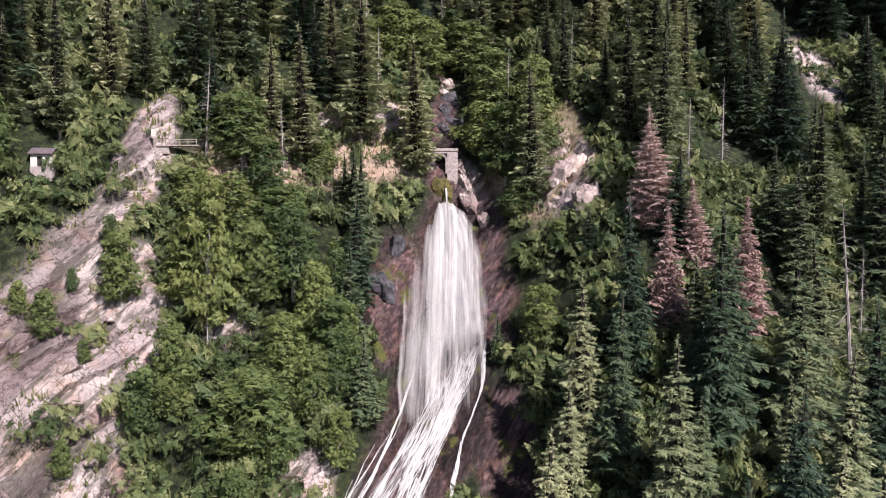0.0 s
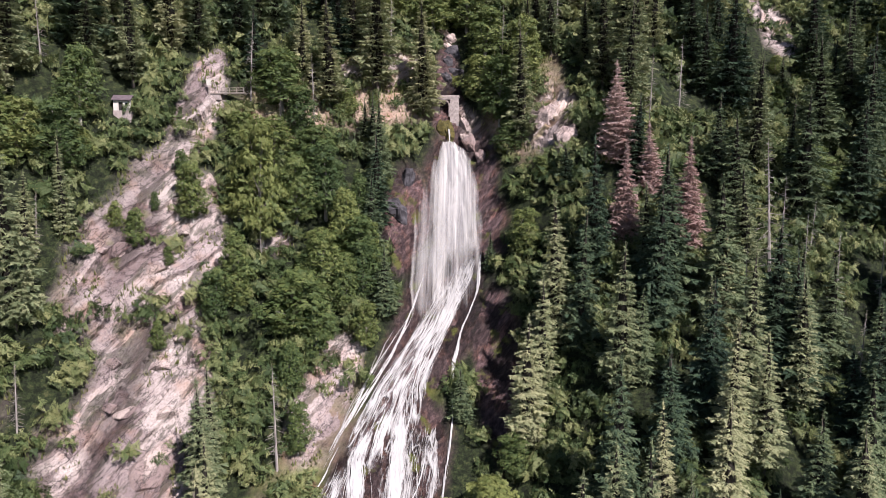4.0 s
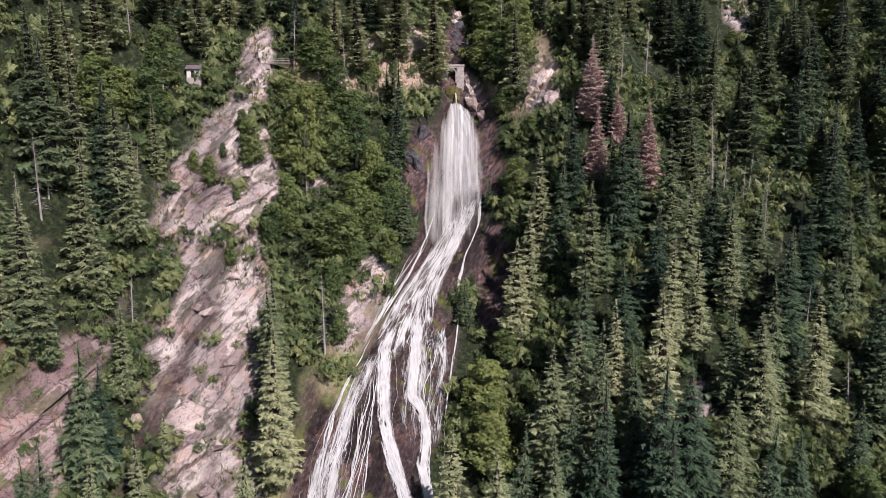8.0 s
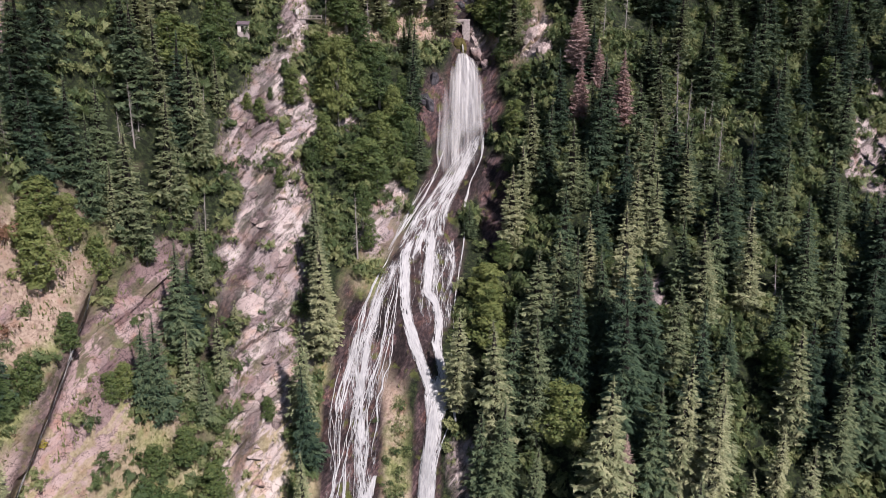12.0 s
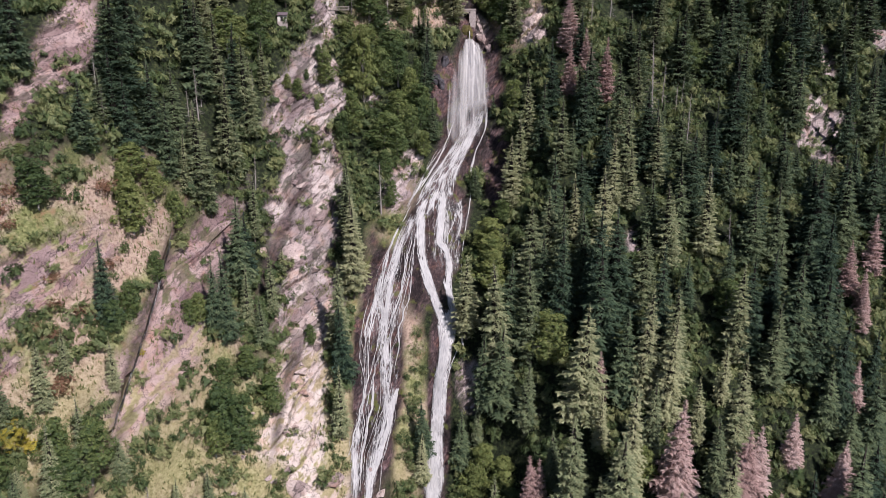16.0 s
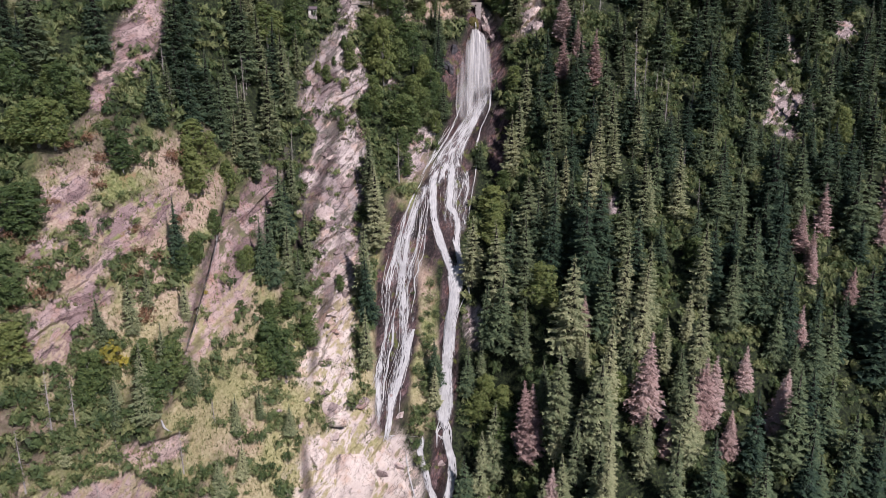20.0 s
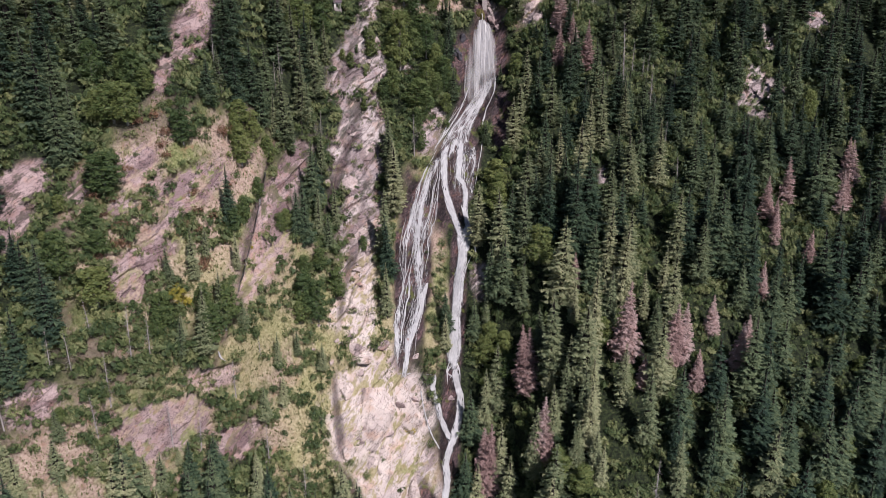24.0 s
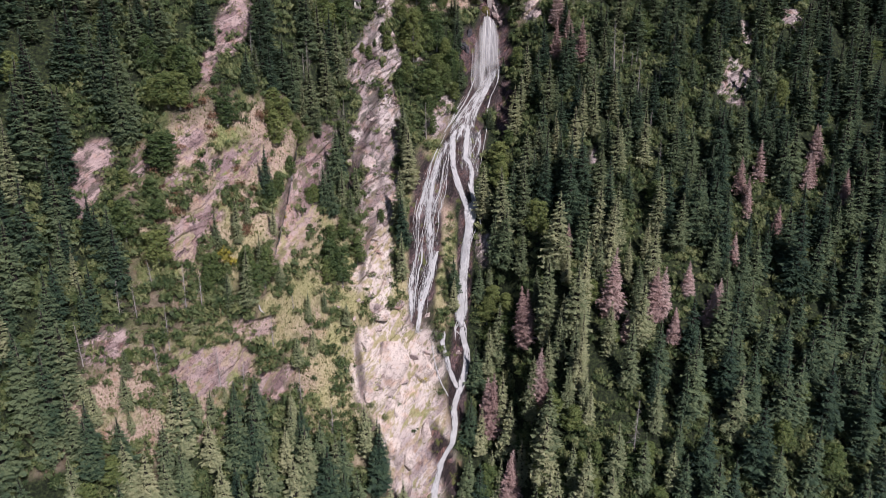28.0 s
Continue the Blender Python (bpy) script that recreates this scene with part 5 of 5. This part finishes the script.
ravine_stream = tagged(new("ravine_stream"), "thin trickle running down the rocky ravine", "stream")
ravine_stream.location = HOME
for k, path in enumerate(([(-44, 198), (-45, 190), (-44.5, 182)], [(-49, 160), (-48.5, 152), (-46.5, 142)], [(-41, 126), (-43, 118), (-42, 112), (-46, 106)])):
    strand(path, 0.35, ravine_stream, 0.2, 440 + k, VEIL, 0.5)
side_stream = tagged(new("side_stream"), "narrow white side stream in a straight rock cleft", "stream")
side_stream.location = HOME
strand([(-65.8, 160.5), (-65.2, 152), (-65.0, 144), (-65.4, 137), (-66.2, 130)], 0.5, side_stream, 0.8, 450, WATER, 0.2)
strand([(-65.8, 161), (-65.3, 152), (-65.1, 144), (-65.5, 137), (-66.3, 130)], 0.3, side_stream, 0.9, 452, WATER, 0.25)
strand([(-69.5, 119), (-68.8, 117), (-67.5, 115.5)], 0.7, side_stream, 0.6, 451, None, 0.3)
upper_stream = tagged(new("upper_stream"), "mountain stream tumbling down a dark gully above the bridge", "stream")
upper_stream.location = HOME
for k in range(2):
    strand([(-0.9 + 0.8 * k, 226), (0.2 + 0.3 * k, 221), (0.3 + 0.2 * k, 214.5)], 0.4, upper_stream, 0.5, 460 + k, VEIL, 0.5)


# ---- hut, lookout and bridge ----
def box(bm, x0, x1, y0, y1, z0, z1):
    m = Matrix.LocRotScale(((x0 + x1) / 2, (y0 + y1) / 2, (z0 + z1) / 2), None, (x1 - x0, y1 - y0, z1 - z0))
    bmesh.ops.create_cube(bm, size=1, matrix=m)


def bm_part(name, bm, mat, parent, label="", bevel=0.0):
    if bevel:
        bmesh.ops.bevel(bm, geom=bm.edges[:], offset=bevel, segments=1, affect="EDGES")
    me = bpy.data.meshes.new(name)
    bm.to_mesh(me)
    bm.free()
    me.materials.append(mat)
    return part(name, me, parent, label)


def build_hut():
    """White hut: four thick walls, doorway and window through the front, pitched roof."""
    hut = tagged(new("hut"), "small white plastered hut with a dark pitched roof among trees", "hut")
    hut.matrix_world = pose(-51.0, 88.0, 207.4, 0, 0, 6) @ Matrix.Diagonal((0.66, 0.66, 0.66, 1))
    w, d, h, t = 3.8, 3.0, 2.3, 0.3
    bm = bmesh.new()
    for a in ((-w / 2, -0.75), (0.25, 0.75), (1.45, w / 2)):
        box(bm, a[0], a[1], 0, t, 0, h)
    box(bm, -0.75, 0.25, 0, t, 1.95, h)
    box(bm, 0.75, 1.45, 0, t, 0, 0.95)
    box(bm, 0.75, 1.45, 0, t, 1.75, h)
    bm_part("front_wall", bm, PLASTER, hut)
    for nm, a in (("side_wall", (-w / 2, -w / 2 + t, t, d, 0, h)), ("side_wall", (w / 2 - t, w / 2, t, d, 0, h)), ("back_wall", (-w / 2 + t, w / 2 - t, d - t, d, 0, h))):
        bm = bmesh.new()
        box(bm, *a)
        bm_part(nm, bm, PLASTER, hut)
    bm = bmesh.new()
    box(bm, -w / 2 - 0.1, w / 2 + 0.1, -0.1, d + 0.1, -2.8, -0.003)
    bm_part("plinth", bm, MASONRY, hut)
    # a near-black panel in the opening paints the shade of the hut's inside
    bm = bmesh.new()
    box(bm, -0.75, 0.25, t - 0.08, t - 0.02, 0.0, 1.95)
    bm_part("door", bm, INTERIOR_SHADE, hut, "near-black panel standing for the shade inside the open doorway")
    for sg in (-1, 1):
        bm = bmesh.new()
        y0, y1 = (-0.45, d / 2) if sg < 0 else (d / 2, d + 0.45)
        a = [(-w / 2 - 0.35, y0), (w / 2 + 0.35, y0), (w / 2 + 0.35, y1), (-w / 2 - 0.35, y1)]

        def zed(y):
            return h + 0.05 + 1.25 * (1 - abs(y - d / 2) / (d / 2 + 0.45))
        lo = [bm.verts.new((x, y, zed(y))) for x, y in a]
        up = [bm.verts.new((x, y, zed(y) + 0.16)) for x, y in a]
        bm.faces.new(lo[::-1]), bm.faces.new(up)
        for i in range(4):
            bm.faces.new((lo[i], lo[(i + 1) % 4], up[(i + 1) % 4], up[i]))
        bm_part("roof_slope", bm, SLATE, hut)
    for x in (-w / 2 + 0.01, w / 2 - t - 0.01):
        bm = bmesh.new()
        v = [bm.verts.new((x + o, y, z)) for o in (0, t) for y, z in ((0, h), (d, h), (d / 2, h + 1.0))]
        bm.faces.new(v[:3]), bm.faces.new(v[3:][::-1])
        for i in range(3):
            bm.faces.new((v[i], v[(i + 1) % 3], v[3 + (i + 1) % 3], v[3 + i]))
        bmesh.ops.recalc_face_normals(bm, faces=bm.faces[:])
        bm_part("gable", bm, PLASTER, hut)


build_hut()


def build_lookout():
    deck = tagged(new("lookout_platform"), "small lookout platform with a pale timber railing above the ravine", "platform")
    deck.matrix_world = pose(-37.0, 95.8, 211.0, 0, 0, -6) @ Matrix.Diagonal((0.8, 0.8, 0.72, 1))
    bm = bmesh.new()
    box(bm, -4.0, 4.0, 0, 1.6, -0.2, 0)
    bm_part("deck", bm, TIMBER, deck)
    bm = bmesh.new()
    box(bm, -4.0, -1.2, 0.15, 1.6, -1.6, -0.203)
    bm_part("retaining_wall", bm, MASONRY, deck)
    for k in range(6):
        x = -3.9 + 7.8 * k / 5
        bm = bmesh.new()
        box(bm, x - 0.06, x + 0.06, 0.02, 0.14, 0.002, 1.1)
        bm_part("post", bm, TIMBER, deck)
    for z in (0.5, 1.0):
        bm = bmesh.new()
        box(bm, -4.05, 4.05, -0.05, 0.018, z, z + 0.12)
        bm_part("rail", bm, TIMBER, deck)
    sign = tagged(new("sign_board"), "small white board on a post beside the platform", "sign")
    sign.matrix_world = pose(-39.6, 95.2, 211.2)
    bm = bmesh.new()
    box(bm, -0.05, 0.05, -0.05, 0.05, -0.8, 1.0)
    bm_part("post", bm, TIMBER, sign)
    bm = bmesh.new()
    box(bm, -0.35, 0.35, -0.09, -0.052, 0.9, 1.9)
    bm_part("board", bm, PLASTER, sign)


build_lookout()


def build_bridge():
    """Masonry footbridge: two abutments, an arch ring of single stones, parapet and coping."""
    br = tagged(new("footbridge"), "small grey stone arch footbridge above the lip of the falls", "bridge")
    br.matrix_world = pose(-0.45, 111.7, 209.2, 0, 0, 0) @ Matrix.Diagonal((0.85, 0.85, 0.85, 1))
    wide, rise, thick = 1.0, 2.7, 1.4
    for x0, x1 in ((-3.0, -wide - 0.3), (wide + 0.3, 3.3)):
        bm = bmesh.new()
        box(bm, x0, x1, 0.03, thick, -5.5, rise + 0.35)
        bm_part("abutment", bm, MASONRY, br, bevel=0.05)
    for sg in (-1, 1):
        for k in range(5):
            bm = bmesh.new()
            x = sg * (wide + 0.15)
            box(bm, x - 0.15, x + 0.15, 0, thick, -1.1 + 0.5 * k, -0.62 + 0.5 * k)
            bm_part("stone", bm, MASONRY, br)
    for k in range(9):
        a0, a1 = math.pi * k / 9 + 0.02, math.pi * (k + 1) / 9 - 0.02
        bm = bmesh.new()
        v = []
        for y in (0, thick):
            for a, r in ((a0, wide), (a1, wide), (a1, wide + 0.3), (a0, wide + 0.3)):
                v.append(bm.verts.new((r * math.cos(a), y, 1.42 + r * math.sin(a))))
        for q in ((0, 1, 2, 3), (7, 6, 5, 4), (0, 4, 5, 1), (1, 5, 6, 2), (2, 6, 7, 3), (3, 7, 4, 0)):
            bm.faces.new([v[i] for i in q])
        bmesh.ops.recalc_face_normals(bm, faces=bm.faces[:])
        bm_part("stone", bm, MASONRY, br)
    bm = bmesh.new()
    box(bm, -wide - 0.28, wide + 0.28, 0.03, thick, rise + 0.02, rise + 0.35)
    bm_part("spandrel", bm, MASONRY, br)
    bm = bmesh.new()
    box(bm, -3.2, 3.5, -0.08, thick + 0.05, rise + 0.353, rise + 0.52)
    bm_part("coping", bm, MASONRY, br, bevel=0.04)
    bm = bmesh.new()
    box(bm, -3.1, 3.4, 0.02, 0.28, rise + 0.523, rise + 0.95)
    bm_part("parapet", bm, MASONRY, br, bevel=0.04)


build_bridge()


def crag_mesh(name, seed, mat, rough=1.0):
    """A broken rock mass: a faceted body with ledges and ribs along the joints."""
    bm = bmesh.new()
    bmesh.ops.create_icosphere(bm, subdivisions=4, radius=1)
    r_ = random.Random(seed)
    cuts = [(Vector((r_.gauss(0, 1), r_.gauss(0, 1), r_.gauss(0, 1))).normalized(), r_.uniform(0.55, 0.8)) for _ in range(11)]
    co = np.array([v.co for v in bm.verts])
    for n_, d in cuts:
        n_ = np.array(n_)
        co -= np.clip(co @ n_ - d, 0, None)[:, None] * n_
    u, w = co[:, 0] * 0.8 - co[:, 2] * 0.5 + 0.6 * co[:, 1], co[:, 0] * 0.5 + co[:, 2] * 0.8
    step = np.floor(vnoise(u * 3.2 + 9, w * 1.5 + 5, seed) * 4) / 4
    co *= (1.15 + rough * 0.34 * (step - 0.5) + rough * 0.55 * fbm(u * 2.6 + 3, w * 2.6 + co[:, 1], seed + 5, 4))[:, None]
    for v, c in zip(bm.verts, co):
        v.co = c
    me = bpy.data.meshes.new(name)
    bm.to_mesh(me)
    bm.free()
    me.materials.append(mat)
    return me


def crag(name, x, z, sx, sy, sz, mat, label, seed, tilt=0.0, back=0.0, rough=1.0, sink=0.25):
    p = place(x, z)[0]
    ob = new(name, crag_mesh(name, seed, mat, rough))
    ob.matrix_world = pose(p[0], p[1] + sink * sy, p[2], back, tilt, 0) @ Matrix.Diagonal((sx, sy, sz, 1))
    return tagged(ob, label, "rock")


crag("mossy_rock", -0.3, 205.2, 1.55, 1.5, 3.5, MOSS, "moss-covered rock wedge under the bridge", 31, 6)
for x, z, q, sd in ((3.5, 206.6, 1.0, 81), (4.4, 203.4, 1.75, 82), (6.3, 200.2, 1.2, 83), (2.6, 209.6, 0.9, 84)):
    crag("lip_rock", x, z, 0.95 * q, 0.8 * q, 1.7 * q, ROCK, "pinkish rock rib beside the lip of the falls", sd, -24, -10)
crag("black_crag", -8.6, 191, 2.3, 1.4, 2.6, WETDARK, "black wet crag beside the plunge", 32, -25)
crag("black_crag", -6.8, 196, 1.4, 1.2, 2.2, WETDARK, "black wet crag beside the plunge", 33, 10)
for k, (x, z, q) in enumerate(((-0.6, 226, 0.9), (0.9, 224.6, 1.0), (0.4, 222.6, 0.8), (1.5, 221.2, 1.1), (0.2, 219.4, 0.8), (1.9, 217.6, 1.0), (-0.2, 216.4, 0.7))):
    crag("gully_rock", x, z, 1.7 * q, 1.0 * q, 1.5 * q, ROCK if k < 3 else WETDARK, "wet boulder in the gully above the bridge", 70 + k, 30)

for x, z, sx, sy, sz, tilt, sd in ((-31.5, 89, 6.2, 2.0, 9.2, 4, 41), (-20.6, 86, 4.4, 1.9, 5.6, -8, 42), (-27, 77, 2.6, 1.4, 4.2, 12, 43), (-36, 104.5, 4.0, 1.6, 2.2, 6, 44), (-39, 97, 2.4, 1.3, 3.0, 0, 45), (-18.5, 66, 1.7, 1.4, 4.0, 4, 46),
                                   (-24, 60, 2.4, 1.4, 3.0, -10, 47), (-37, 82.5, 2.4, 1.3, 2.6, 10, 48), (-29, 66, 2.6, 1.2, 3.4, 20, 49), (-25, 53, 2.4, 1.4, 3.0, 0, 50), (-34, 68, 2.2, 1.3, 3.4, 0, 51), (-41, 137, 2.6, 1.5, 2.6, 0, 52), (-43, 150, 3.2, 1.4, 4.0, 25, 53), (-38, 160, 2.6, 1.3, 4.2, 30, 54)):
    crag("rock_slab", x, z, sx, sy, sz, WASHED if z < 110 else ROCK, "great smooth pale slab at the foot of the falls" if z < 110 else "great pale slab standing in the ravine", sd, tilt, -30, 0.22, -0.1 if z < 110 else 0.25)

for x, z, sx, sy, sz, tilt, sd in ((18.3, 206.5, 3.6, 2.6, 5.6, 16, 61), (20.8, 203, 2.4, 1.6, 3.0, 22, 63)):
    crag("cliff_block", x, z, sx, sy, sz, ROCK, "pinkish grey cliff block standing out of the woods", sd, tilt, -15)
